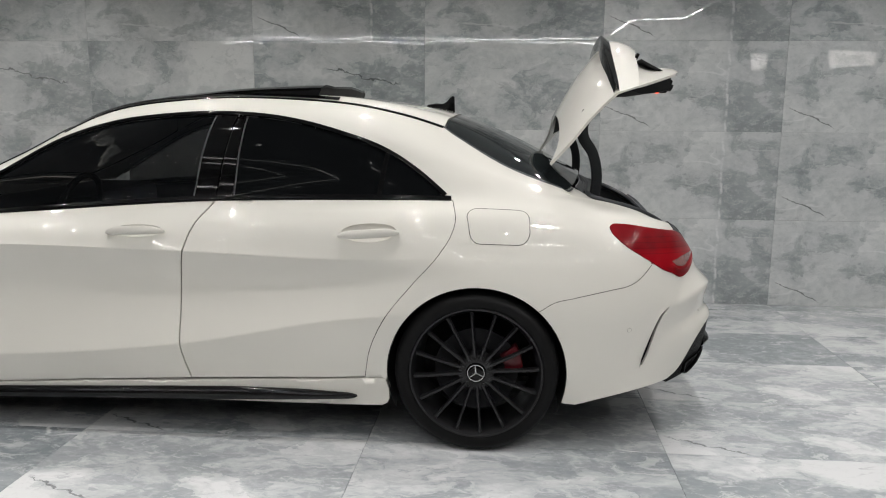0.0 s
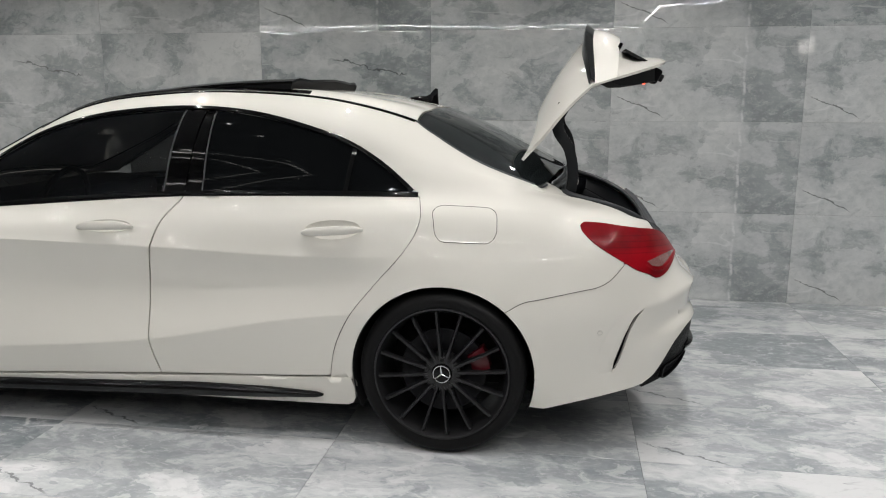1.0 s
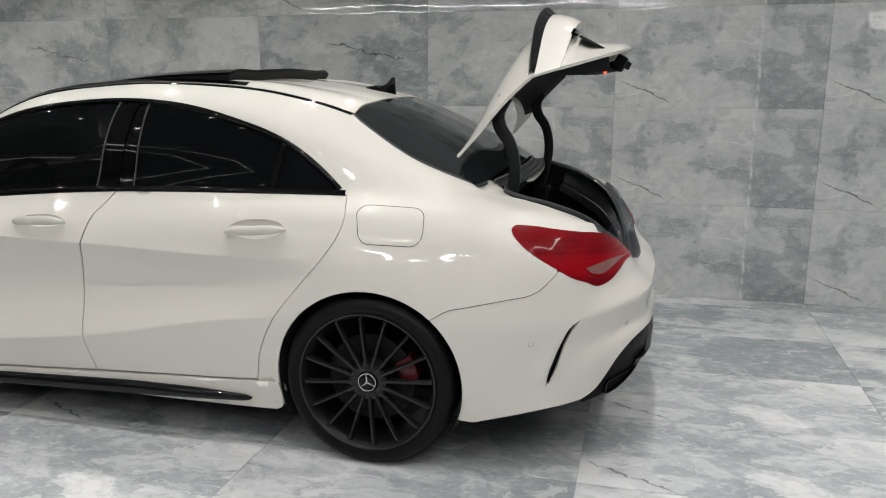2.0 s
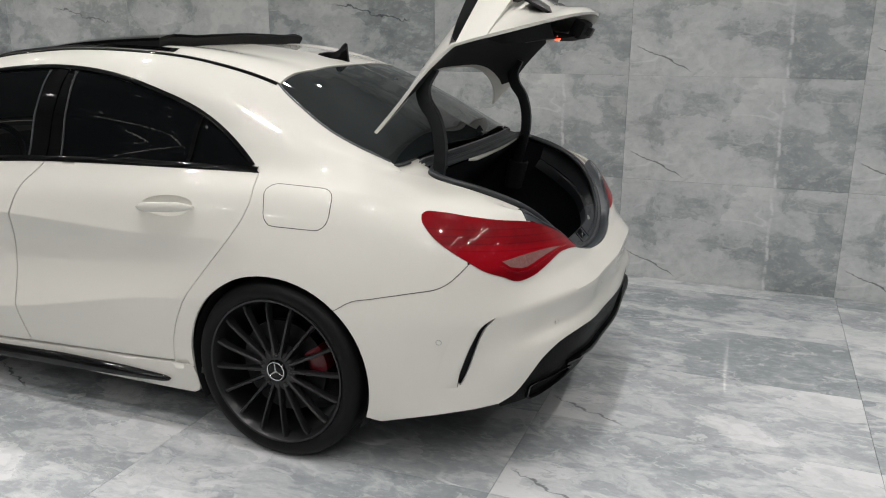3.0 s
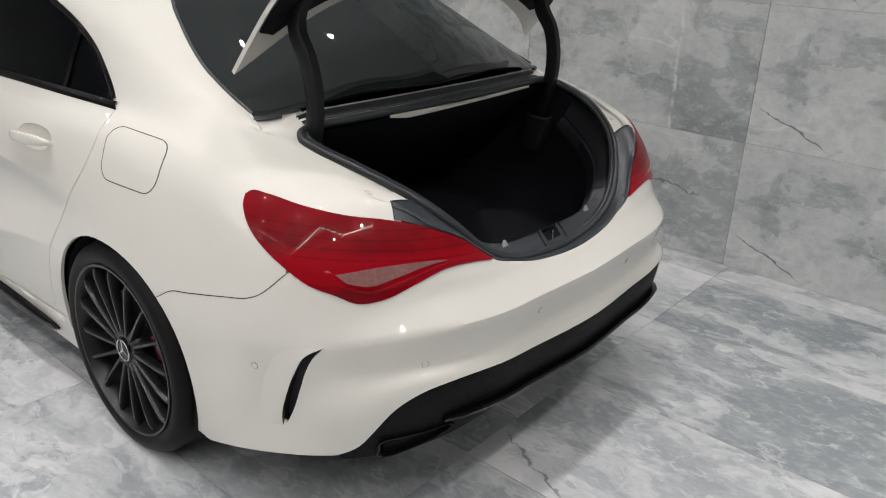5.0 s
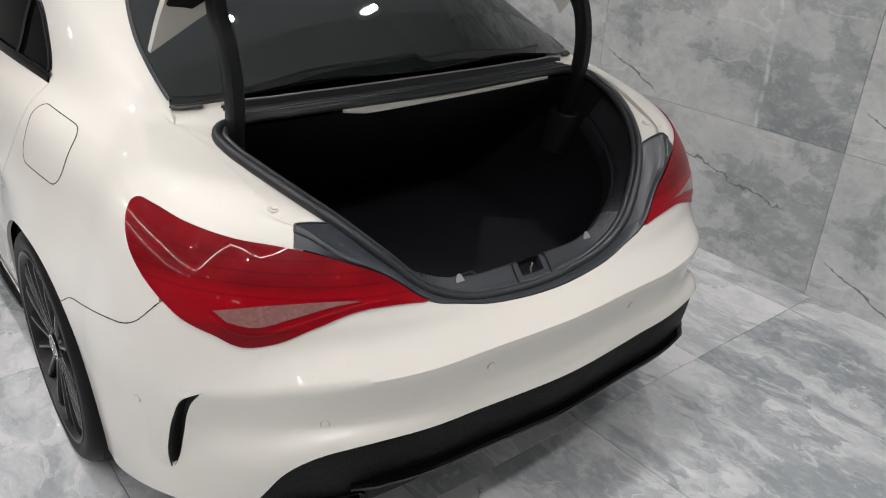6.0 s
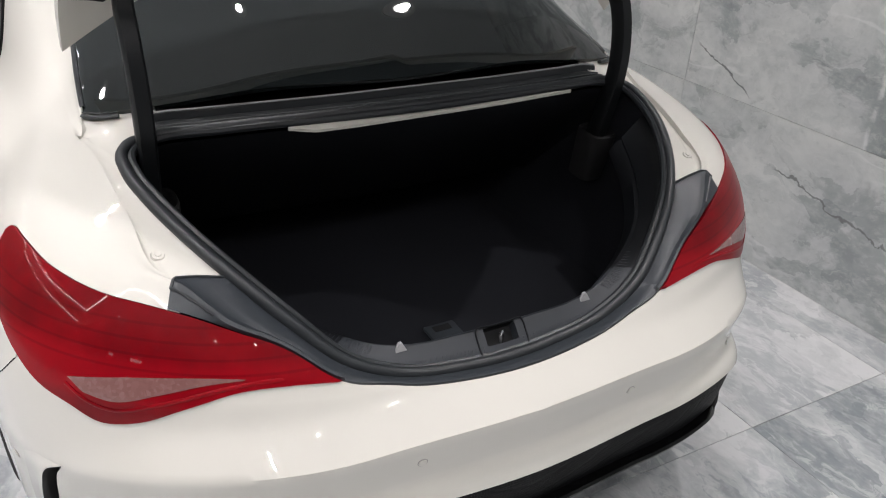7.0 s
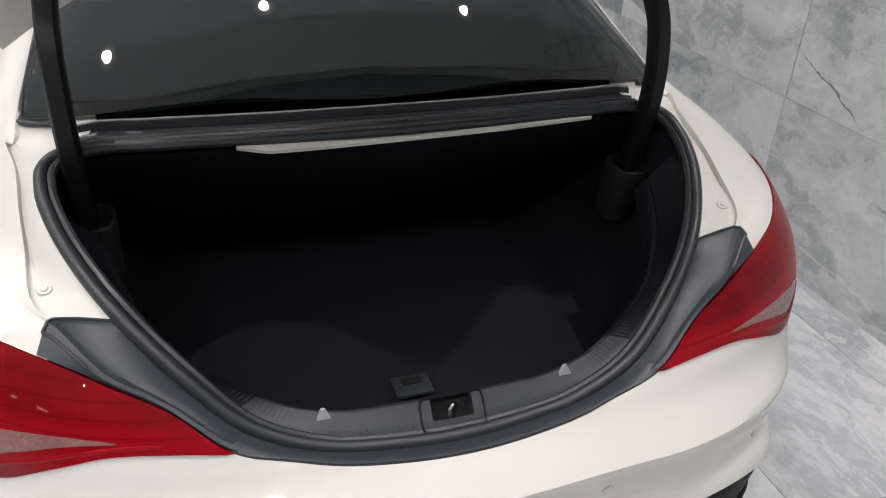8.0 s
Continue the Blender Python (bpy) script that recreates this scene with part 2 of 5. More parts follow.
panel_glow = led.copy()
panel_glow.name = "light_box_glow"
panel_glow.node_tree.nodes["Emission"].inputs[0].default_value = (1, 0.93, 0.88, 1)
panel_glow.node_tree.nodes["Emission"].inputs[1].default_value = 5.0


# ---- mesh helpers ----
def part(name, bm, mat, parent, label="", smooth=True):
    me = bpy.data.meshes.new(name)
    bmesh.ops.recalc_face_normals(bm, faces=bm.faces)
    bm.to_mesh(me)
    bm.free()
    me.materials.append(mat)
    if smooth:
        me.polygons.foreach_set("use_smooth", [True] * len(me.polygons))
        me.set_sharp_from_angle(angle=radians(38))
    ob = new(name, me)
    ob.parent = parent
    if label:
        ob["label"] = label
    return ob


def box(bm, x0, x1, y0, y1, z0, z1, bevel=0.0):
    r = bmesh.ops.create_cube(bm, size=1.0, matrix=Matrix.Translation(((x0 + x1) / 2, (y0 + y1) / 2, (z0 + z1) / 2)) @ Matrix.Diagonal((x1 - x0, y1 - y0, z1 - z0, 1)))
    if bevel:
        es = list({e for v in r["verts"] for e in v.link_edges})
        bmesh.ops.bevel(bm, geom=es, offset=bevel, segments=2, affect="EDGES", profile=0.6)
    return bm


def lathe(bm, profile, centre, n=48, axis="y"):
    """Turns (radius, along) points round the y axis through centre."""
    rings = []
    for r, a in profile:
        rings.append([bm.verts.new((centre[0] + r * math.cos(2 * math.pi * i / n), centre[1] + a, centre[2] + r * math.sin(2 * math.pi * i / n))) for i in range(n)])
    for p, q in zip(rings, rings[1:]):
        for i in range(n):
            bm.faces.new((p[i], p[(i + 1) % n], q[(i + 1) % n], q[i]))
    return bm


def tube(bm, pts, rx, rz=None, n=10, up=(0, 0, 1), closed=False):
    """A bar with an oval section along pts. rx: half-width across, rz: half-height."""
    rz = rz or rx
    pts = [Vector(p) for p in pts]
    rings = []
    m = len(pts)
    for i, p in enumerate(pts):
        d = (pts[(i + 1) % m] - pts[i - 1]) if closed else (pts[min(i + 1, m - 1)] - pts[max(i - 1, 0)])
        d.normalize()
        a = d.cross(Vector(up)).normalized()
        b = a.cross(d).normalized()
        rings.append([bm.verts.new(p + a * rx * math.cos(2 * math.pi * j / n) + b * rz * math.sin(2 * math.pi * j / n)) for j in range(n)])
    for i in range(m if closed else m - 1):
        p, q = rings[i], rings[(i + 1) % m]
        for j in range(n):
            bm.faces.new((p[j], p[(j + 1) % n], q[(j + 1) % n], q[j]))
    if not closed:
        bm.faces.new(rings[0][::-1])
        bm.faces.new(rings[-1])
    return bm


def curve(xs, ys, crease=()):
    """Smooth function through the points (finite-difference tangents). crease: (index, 0 to 1) pairs of points with a kink."""
    xs, ys = np.array(xs, float), np.array(ys, float)
    d = np.diff(ys) / np.diff(xs)
    h = np.diff(xs)
    m = np.empty(len(xs))
    m[0], m[-1] = d[0], d[-1]
    m[1:-1] = (d[:-1] * h[1:] + d[1:] * h[:-1]) / (h[:-1] + h[1:])
    ml, mr = m.copy(), m.copy()
    for i, k in crease:
        ml[i], mr[i] = m[i] * (1 - k) + d[i - 1] * k, m[i] * (1 - k) + d[i] * k

    def f(x):
        x = np.asarray(x, float)
        i = np.clip(np.searchsorted(xs, x) - 1, 0, len(xs) - 2)
        t = (x - xs[i]) / h[i]
        t2, t3 = t * t, t * t * t
        return (2 * t3 - 3 * t2 + 1) * ys[i] + (t3 - 2 * t2 + t) * h[i] * mr[i] + (3 * t2 - 2 * t3) * ys[i + 1] + (t3 - t2) * h[i] * ml[i + 1]

    return f


def smooth_line(points, step=0.02, closed=False):
    """Points along a smooth curve through the given 2D or 3D points."""
    p = [np.array(q, float) for q in points]
    if closed:
        p = p + [p[0]]
    k = [0.0]
    for a, b in zip(p, p[1:]):
        k.append(k[-1] + max(1e-6, float(np.linalg.norm(b - a))))
    if closed:
        ext = [p[-2]] + p + [p[1]]
        kk = [k[0] - (k[-1] - k[-2])] + k + [k[-1] + k[1] - k[0]]
    else:
        ext, kk = p, k
    fs = [curve(kk, [q[i] for q in ext]) for i in range(len(p[0]))]
    n = max(2, int(round(k[-1] / step)))
    ts = np.linspace(0, k[-1], n + 1)
    out = np.stack([f(ts) for f in fs], 1)
    return [tuple(q) for q in (out[:-1] if closed else out)]


# ---- room ----
PITCH_X, PITCH_Z, JOINT_X, FLOOR_X, FLOOR_Y = 1.222, 0.604, 0.728, 0.757, 1.594


def tile_mesh(name, w, h, t, mat, up):
    """A tile with a small bevel, lying in the xz plane (up='y') or the xy plane."""
    b = 0.0007
    g = 0.0007
    w, h = w / 2 - g, h / 2 - g
    lay = [(-w, -h, -t), (w, -h, -t), (w, h, -t), (-w, h, -t)]
    lay += [(-w, -h, -b), (w, -h, -b), (w, h, -b), (-w, h, -b)]
    lay += [(-w + b, -h + b, 0), (w - b, -h + b, 0), (w - b, h - b, 0), (-w + b, h - b, 0)]
    faces = [(8, 9, 10, 11)]
    for o in (0, 4):
        for i in range(4):
            j = (i + 1) % 4
            faces.append((o + i, o + j, o + 4 + j, o + 4 + i))
    if up == "y":
        lay = [(x, -z, y) for x, y, z in lay]
    me = bpy.data.meshes.new(name)
    me.from_pydata(lay, [], faces)
    me.materials.append(mat)
    me.update()
    return me


def build_room():
    rng = random.Random(4)
    bm = bmesh.new()
    box(bm, ROOM_X0, ROOM_X1, WALL_Y + 0.009, WALL_Y + 0.2, -0.1, CEIL)
    north = part("wall_north", bm, grout, None, smooth=False)
    tagged(north, "grey polished marble-look porcelain tiled wall", "wall", kind="structure")
    bm = bmesh.new()
    box(bm, ROOM_X0 - 0.2, ROOM_X1 + 0.2, ROOM_Y0 - 0.2, WALL_Y + 0.2, -0.2, -0.009)
    floor = part("floor", bm, grout, None, smooth=False)
    tagged(floor, "light grey polished marble-look porcelain tiled floor", "floor", kind="structure")
    for name, b in (("wall_west", (ROOM_X0 - 0.2, ROOM_X0, ROOM_Y0, WALL_Y + 0.2, -0.1, CEIL)), ("wall_east", (ROOM_X1, ROOM_X1 + 0.2, ROOM_Y0, WALL_Y + 0.2, -0.1, CEIL)),
                    ("wall_south", (ROOM_X0 - 0.2, ROOM_X1 + 0.2, ROOM_Y0 - 0.2, ROOM_Y0, -0.1, CEIL))):
        bm = bmesh.new()
        box(bm, *b)
        tagged(part(name, bm, plaster, None, smooth=False), "plain pale grey plastered showroom wall", "wall", kind="structure")
    bm = bmesh.new()
    box(bm, ROOM_X0 - 0.2, ROOM_X1 + 0.2, ROOM_Y0 - 0.2, WALL_Y + 0.2, CEIL, CEIL + 0.2)
    tagged(part("ceiling", bm, ceiling_mat, None, smooth=False), "plain pale grey showroom ceiling with downlights", "ceiling", kind="structure")
    wt = [tile_mesh("wall_tile", PITCH_X, PITCH_Z, 0.01, m, "y") for m in wall_mats]
    ft = [tile_mesh("floor_tile", PITCH_X - 0.022, 0.601, 0.01, m, "z") for m in floor_mats]
    for i in range(-6, 6):
        x = JOINT_X + (i + 0.5) * PITCH_X
        xf = FLOOR_X + (i + 0.5) * (PITCH_X - 0.022)
        for j in range(5):
            ob = new("tile", wt[0 if (i >= 0 and (i, j) != (1, 3) or (i, j) in ((-1, 1), (-3, 1), (-5, 2), (-2, 3))) else 1 + (i + (j * 2) // 3) % 2])
            ob.parent = north
            ob.matrix_basis = pose(x, WALL_Y, (j + 0.5) * PITCH_Z, rng.uniform(-0.12, 0.12), 0, rng.uniform(-0.1, 0.1))
        for j in range(17):
            ob = new("tile", ft[0 if i == 1 else 1 + (i + j // 3) % 2 if (i, j % 4) != (0, 1) else 0])
            ob.parent = floor
            ob.matrix_basis = pose(xf, FLOOR_Y - (j - 0.5) * 0.601, 0, rng.uniform(-0.05, 0.05), rng.uniform(-0.03, 0.03), 0)


build_room()


# ---- lamps ----
def downlight(x, y, power=41.2):
    lamp = new("downlight")
    lamp.matrix_basis = pose(x, y, CEIL)
    tagged(lamp, "small round recessed ceiling downlight, switched on", "ceiling light", "ceiling downlights")
    bm = bmesh.new()
    lathe(bm, [(0.060, 0.0), (0.060, 0.006), (0.040, 0.008), (0.026, 0.0)], (0, 0, 0), 24)
    bmesh.ops.rotate(bm, verts=bm.verts, cent=(0, 0, 0), matrix=Matrix.Rotation(-math.pi / 2, 3, "X"))
    part("trim_ring", bm, white_trim, lamp)
    bm = bmesh.new()
    bmesh.ops.create_circle(bm, cap_ends=True, segments=24, radius=0.026)
    bmesh.ops.translate(bm, verts=bm.verts, vec=(0, 0, -0.003))
    part("diffuser", bm, led, lamp)
    data = bpy.data.lights.new("downlight_beam", "SPOT")
    data.energy, data.spot_size, data.spot_blend, data.shadow_soft_size = power, radians(118), 1.0, 0.018
    data.color = (1, 0.975, 0.950)
    ob = new("beam", data)
    ob.parent = lamp
    ob.matrix_basis = pose(0, 0, -0.03)
    return lamp


# outer lamps (y -4.40, x 3.47 and 4.77) are unseen, added to brighten flank and wall
for gx in (-4.33, -3.03, -1.73, -0.43, 0.87, 2.17, 3.47, 4.77):
    for gy in (-4.40, -3.30, -2.20, -1.15, -0.10, 0.95):
        downlight(gx, gy)

def light_box(x0, x1, z0, z1):
    box_lamp = new("light_box")
    box_lamp.matrix_basis = pose((x0 + x1) / 2, ROOM_Y0, (z0 + z1) / 2)
    tagged(box_lamp, "small lit white light box high on the plastered wall", "wall light")
    w, h = (x1 - x0) / 2, (z1 - z0) / 2
    bm = bmesh.new()
    box(bm, -w - 0.012, w + 0.012, 0.0, 0.05, -h - 0.012, h + 0.012, 0.004)
    part("housing", bm, white_trim, box_lamp)
    bm = bmesh.new()
    box(bm, -w, w, 0.046, 0.056, -h, h, 0.002)
    part("diffuser", bm, panel_glow, box_lamp)


light_box(4.33, 4.60, 2.16, 2.42)
light_box(5.72, 6.50, 2.20, 2.48)


def line_lamp(z, runs):
    """Slim LED profile hung on wires; each run is a bent line of (x, y) points."""
    lamp = new("linear_lamp")
    lamp.matrix_basis = pose(0, 0, z)
    tagged(lamp, "slim bent white LED line lamp hung from the ceiling", "pendant lamp")
    for run in runs:
        for (xa, ya), (xb, yb) in zip(run, run[1:]):
            d = Vector((xb - xa, yb - ya, 0)).normalized()
            a = Vector((-d.y, d.x, 0))
            for name, half, z0, z1, over, mat in (("housing", 0.016, 0.0035, 0.03, 0.016, black_matte), ("diffuser", 0.009, 0.0, 0.0032, 0.009, led_strip)):
                bm = bmesh.new()
                p, q = Vector((xa, ya, 0)) - d * over, Vector((xb, yb, 0)) + d * over
                low = [bm.verts.new(v + Vector((0, 0, z0))) for v in (p - a * half, q - a * half, q + a * half, p + a * half)]
                top = [bm.verts.new(v + Vector((0, 0, z1))) for v in (p - a * half, q - a * half, q + a * half, p + a * half)]
                bm.faces.new(low)
                bm.faces.new(top)
                for i in range(4):
                    bm.faces.new((low[i], low[(i + 1) % 4], top[(i + 1) % 4], top[i]))
                part(name, bm, mat, lamp, smooth=False)
            bm = bmesh.new()
            m = ((xa + xb) / 2, (ya + yb) / 2)
            tube(bm, [(m[0], m[1], 0.03), (m[0], m[1], CEIL - z)], 0.0015, n=6, up=(1, 0, 0))
            part("wire", bm, chrome, lamp)
    return lamp


line_lamp(2.34, [[(-4.0, -3.95), (1.40, -3.66), (1.40, -1.88), (1.95, -1.63), (2.0, -0.87)], [(-4.35, -4.90), (1.45, -4.65)]])

# ---- car: body surface ----
# The skin is a family of upright sections. A section stands on a line that runs along the side at y = -0.30,
# turns round the rear corner and ends at the middle of the tail; r is the way out from that line, z the height.
PIV, ARC = 0.38, 0.91
REAR0, REAR1 = PIV + ARC, PIV + ARC + 0.30
ST = [-3.0, -2.3, -1.97, -1.2, -0.45, 0.0, PIV, 0.72, 0.98, REAR0, REAR1]
WN = [0.0, 0.12, 0.26, 0.38, 0.48, 0.58, 0.70, 0.80]
LOW_R = [
    [0.49, 0.515, 0.520, 0.528, 0.538, 0.550, 0.546, 0.558, 0.585, 0.580, 0.590],
    [0.53, 0.550, 0.553, 0.554, 0.561, 0.570, 0.555, 0.560, 0.618, 0.615, 0.630],
    [0.55, 0.577, 0.578, 0.580, 0.579, 0.582, 0.560, 0.566, 0.588, 0.592, 0.606],
    [0.55, 0.549, 0.549, 0.547, 0.561, 0.585, 0.560, 0.580, 0.603, 0.607, 0.621],
    [0.54, 0.545, 0.545, 0.543, 0.552, 0.578, 0.545, 0.574, 0.564, 0.556, 0.568],
    [0.52, 0.568, 0.569, 0.569, 0.566, 0.560, 0.520, 0.562, 0.548, 0.535, 0.550],
    [0.47, 0.530, 0.531, 0.531, 0.530, 0.505, 0.475, 0.527, 0.515, 0.525, 0.540],
    [0.40, 0.462, 0.462, 0.462, 0.455, 0.430, 0.400, 0.470, 0.468, 0.516, 0.530],
]
LOW_Z = [
    [0.16, 0.135, 0.14, 0.16, 0.172, 0.19, 0.205, 0.245, 0.25, 0.25, 0.25],
    [0.26, 0.215, 0.22, 0.25, 0.30, 0.36, 0.33, 0.36, 0.455, 0.46, 0.46],
    [0.40, 0.32, 0.335, 0.405, 0.535, 0.56, 0.47, 0.48, 0.53, 0.535, 0.535],
    [0.54, 0.52, 0.53, 0.56, 0.615, 0.64, 0.58, 0.578, 0.618, 0.620, 0.620],
    [0.64, 0.67, 0.67, 0.68, 0.69, 0.70, 0.68, 0.65, 0.68, 0.67, 0.66],
    [0.72, 0.785, 0.793, 0.782, 0.762, 0.78, 0.78, 0.745, 0.735, 0.70, 0.675],
    [0.80, 0.83, 0.85, 0.88, 0.90, 0.92, 0.89, 0.83, 0.81, 0.715, 0.685],
    [0.85, 0.885, 0.908, 0.965, 0.986, 0.985, 0.965, 0.90, 0.872, 0.728, 0.690],
]
UP_ST = [-3.0, -2.45, -1.97, -1.55, -1.2, -0.8, -0.45, -0.12, 0.12, 0.34, 0.50]
UP_W = [0.93, 1.13, 1.25, 1.55, 1.85]
UP_Y = [
    [0.68, 0.73, 0.735, 0.730, 0.725, 0.720, 0.710, 0.680, 0.658, 0.629, 0.618],
    [0.64, 0.69, 0.695, 0.660, 0.645, 0.645, 0.645, 0.605, 0.608, 0.614, 0.610],
    [0.60, 0.64, 0.640, 0.590, 0.560, 0.545, 0.530, 0.508, 0.550, 0.599, 0.602],
    [0.30, 0.30, 0.30, 0.30, 0.30, 0.30, 0.30, 0.28, 0.30, 0.30, 0.30],
    [0.0, 0.0, 0.0, 0.0, 0.0, 0.0, 0.0, 0.0, 0.0, 0.0, 0.0],
]
UP_Z = [
    [0.865, 0.905, 0.975, 1.12, 1.15, 1.148, 1.115, 1.085, 1.042, 1.000, 0.984],
    [0.88, 0.915, 1.065, 1.265, 1.322, 1.317, 1.264, 1.170, 1.082, 1.007, 0.945],
    [0.895, 0.925, 1.118, 1.320, 1.372, 1.376, 1.342, 1.248, 1.135, 1.022, 0.945],
    [0.93, 0.96, 1.165, 1.350, 1.390, 1.394, 1.368, 1.304, 1.205, 1.095, 1.010],
    [0.94, 0.97, 1.175, 1.360, 1.398, 1.402, 1.377, 1.316, 1.222, 1.112, 1.025],
]
# shut line of the boot lid beside the ridge
LID_ST = [PIV, 0.50, 0.673, 0.815, 0.912, 0.98, REAR0, REAR1]
lid_r = curve(LID_ST, [0.325, 0.314, 0.336, 0.383, 0.438, 0.448, 0.498, 0.512])
lid_z = curve(LID_ST, [0.996, 0.984, 0.963, 0.932, 0.894, 0.878, 0.735, 0.695])
# the two halves meet level in the middle of the tail
low_r, low_z = [curve(ST + [REAR1 + 0.30], a + [a[-2]]) for a in LOW_R], [curve(ST + [REAR1 + 0.30], a + [a[-2]]) for a in LOW_Z]
up_y, up_z = [curve(UP_ST, a) for a in UP_Y], [curve(UP_ST, a) for a in UP_Z]


def section(s):
    """Nodes (w, r, z) of the section at s."""
    w, r, z = list(WN), [float(f(s)) for f in low_r], [float(f(s)) for f in low_z]
    if s > PIV:
        w.append(0.93)
        r.append(float(lid_r(s)))
        z.append(float(lid_z(s)))
    else:
        w += UP_W
        r += [float(f(s)) - 0.30 for f in up_y]
        z += [float(f(s)) for f in up_z]
    return w, r, z


def foot_kink(s):
    """The pillar's foot folds sharply to the shut line of the lid."""
    return float(np.clip((s - 0.18) / 0.14, 0, 1))


_sections = {}


def section_at(s):
    key = round(float(s), 4)
    if key not in _sections:
        w, r, z = section(key)
        k5 = float(np.clip((-0.15 - key) / 0.35, 0, 1))
        k2 = float(np.clip((-0.10 - key) / 0.35, 0, 1))
        k3 = float(np.clip((key - 0.55) / 0.2, 0, 1))
        kinks = ((2, k2), (3, k3), (5, k5)) + (((8, foot_kink(key)),) if key <= PIV else ())
        _sections[key] = (curve(w, r, kinks), curve(w, z, kinks))
    return _sections[key]


def fade(a, b, x):
    t = min(1.0, max(0.0, (x - a) / (b - a)))
    return t * t * (3 - 2 * t)


def skin(s, w, out=0.0):
    """The point of the skin at (s, w), moved outwards by out."""
    if out:
        p = np.array(skin(s, w))
        return tuple(p + out * skin_normal(s, w))
    fr, fz = section_at(s)
    r, z = float(fr(w)), float(fz(w))
    # soft shoulder crease that runs forward from the tip of the tail lamp
    if -0.95 < s < 0.53 and abs(w - 0.748) < 0.06:
        r += 0.0045 * fade(-0.95, -0.35, s) * (1 - fade(0.34, 0.53, s)) * (1 - abs(w - 0.748) / 0.06)
    if s <= PIV:
        return (s, -0.30 - r, z)
    if s <= REAR0:
        a = (s - PIV) / ARC * math.pi / 2
        return (PIV + r * math.sin(a), -0.30 - r * math.cos(a), z)
    return (PIV + r, -0.30 + (s - REAR0), z)


def upper(s, w):
    """Roof and rear window: the upper sections alone, also behind the pillar's foot."""
    w0 = [BELT_W] + UP_W
    y = [float(low_r[7](s)) + 0.30] + [float(f(s)) for f in up_y]
    z = [float(low_z[7](s))] + [float(f(s)) for f in up_z]
    fold = ((1, foot_kink(min(s, PIV))),)
    return (s, -float(curve(w0, y, fold)(w)), float(curve(w0, z, fold)(w)))


BELT_W = 0.80


def skin_normal(s, w):
    e = 0.006
    a = np.array(skin(min(s + e, PIV) if s <= PIV else s + e, w)) - np.array(skin(s - e if s <= PIV else max(s - e, PIV + 0.0002), w))
    b = np.array(skin(s, w + e)) - np.array(skin(s, w - e))
    n = np.cross(a, b)
    return n / (np.linalg.norm(n) + 1e-12)


def w_of(s, z, lo=-0.02, hi=0.80):
    """The w at which the section at s has the height z (below the shoulder line, or between lo and hi)."""
    fz = section_at(s)[1]
    for _ in range(30):
        mid = (lo + hi) / 2
        lo, hi = (mid, hi) if float(fz(mid)) < z else (lo, mid)
    return (lo + hi) / 2


def sz(points, lo=-0.02, hi=0.80):
    """Chart places from (s, height) points."""
    return [(s, w_of(s, z, lo, hi)) for s, z in points]


def inset(poly, d):
    """The polygon moved inwards by d."""
    n, out = len(poly), []
    area = sum(poly[i][0] * poly[(i + 1) % n][1] - poly[(i + 1) % n][0] * poly[i][1] for i in range(n))
    sgn = 1 if area > 0 else -1
    for i in range(n):
        a, b, c = (np.array(poly[j % n]) for j in (i - 1, i, i + 1))
        e, f = b - a, c - b
        e, f = e / (np.linalg.norm(e) + 1e-12), f / (np.linalg.norm(f) + 1e-12)
        m = np.array((-e[1] - f[1], e[0] + f[0]))
        l = np.linalg.norm(m)
        m = m / l if l > 1e-6 else np.array((-e[1], e[0]))
        k = max(0.5, float(np.dot(m, np.array((-e[1], e[0])))))
        out.append(tuple(b + sgn * d / k * m))
    return out


def resample(poly, step=0.02):
    out = []
    for a, b in zip(poly, poly[1:] + poly[:1]):
        a, b = np.array(a), np.array(b)
        n = max(1, int(math.ceil(np.linalg.norm(b - a) / step)))
        out += [tuple(a + (b - a) * i / n) for i in range(n)]
    return out


def inside(p, poly):
    c, n = False, len(poly)
    for i in range(n):
        (x0, y0), (x1, y1) = poly[i], poly[i - 1]
        if (y0 > p[1]) != (y1 > p[1]) and p[0] < (x1 - x0) * (p[1] - y0) / (y1 - y0) + x0:
            c = not c
    return c


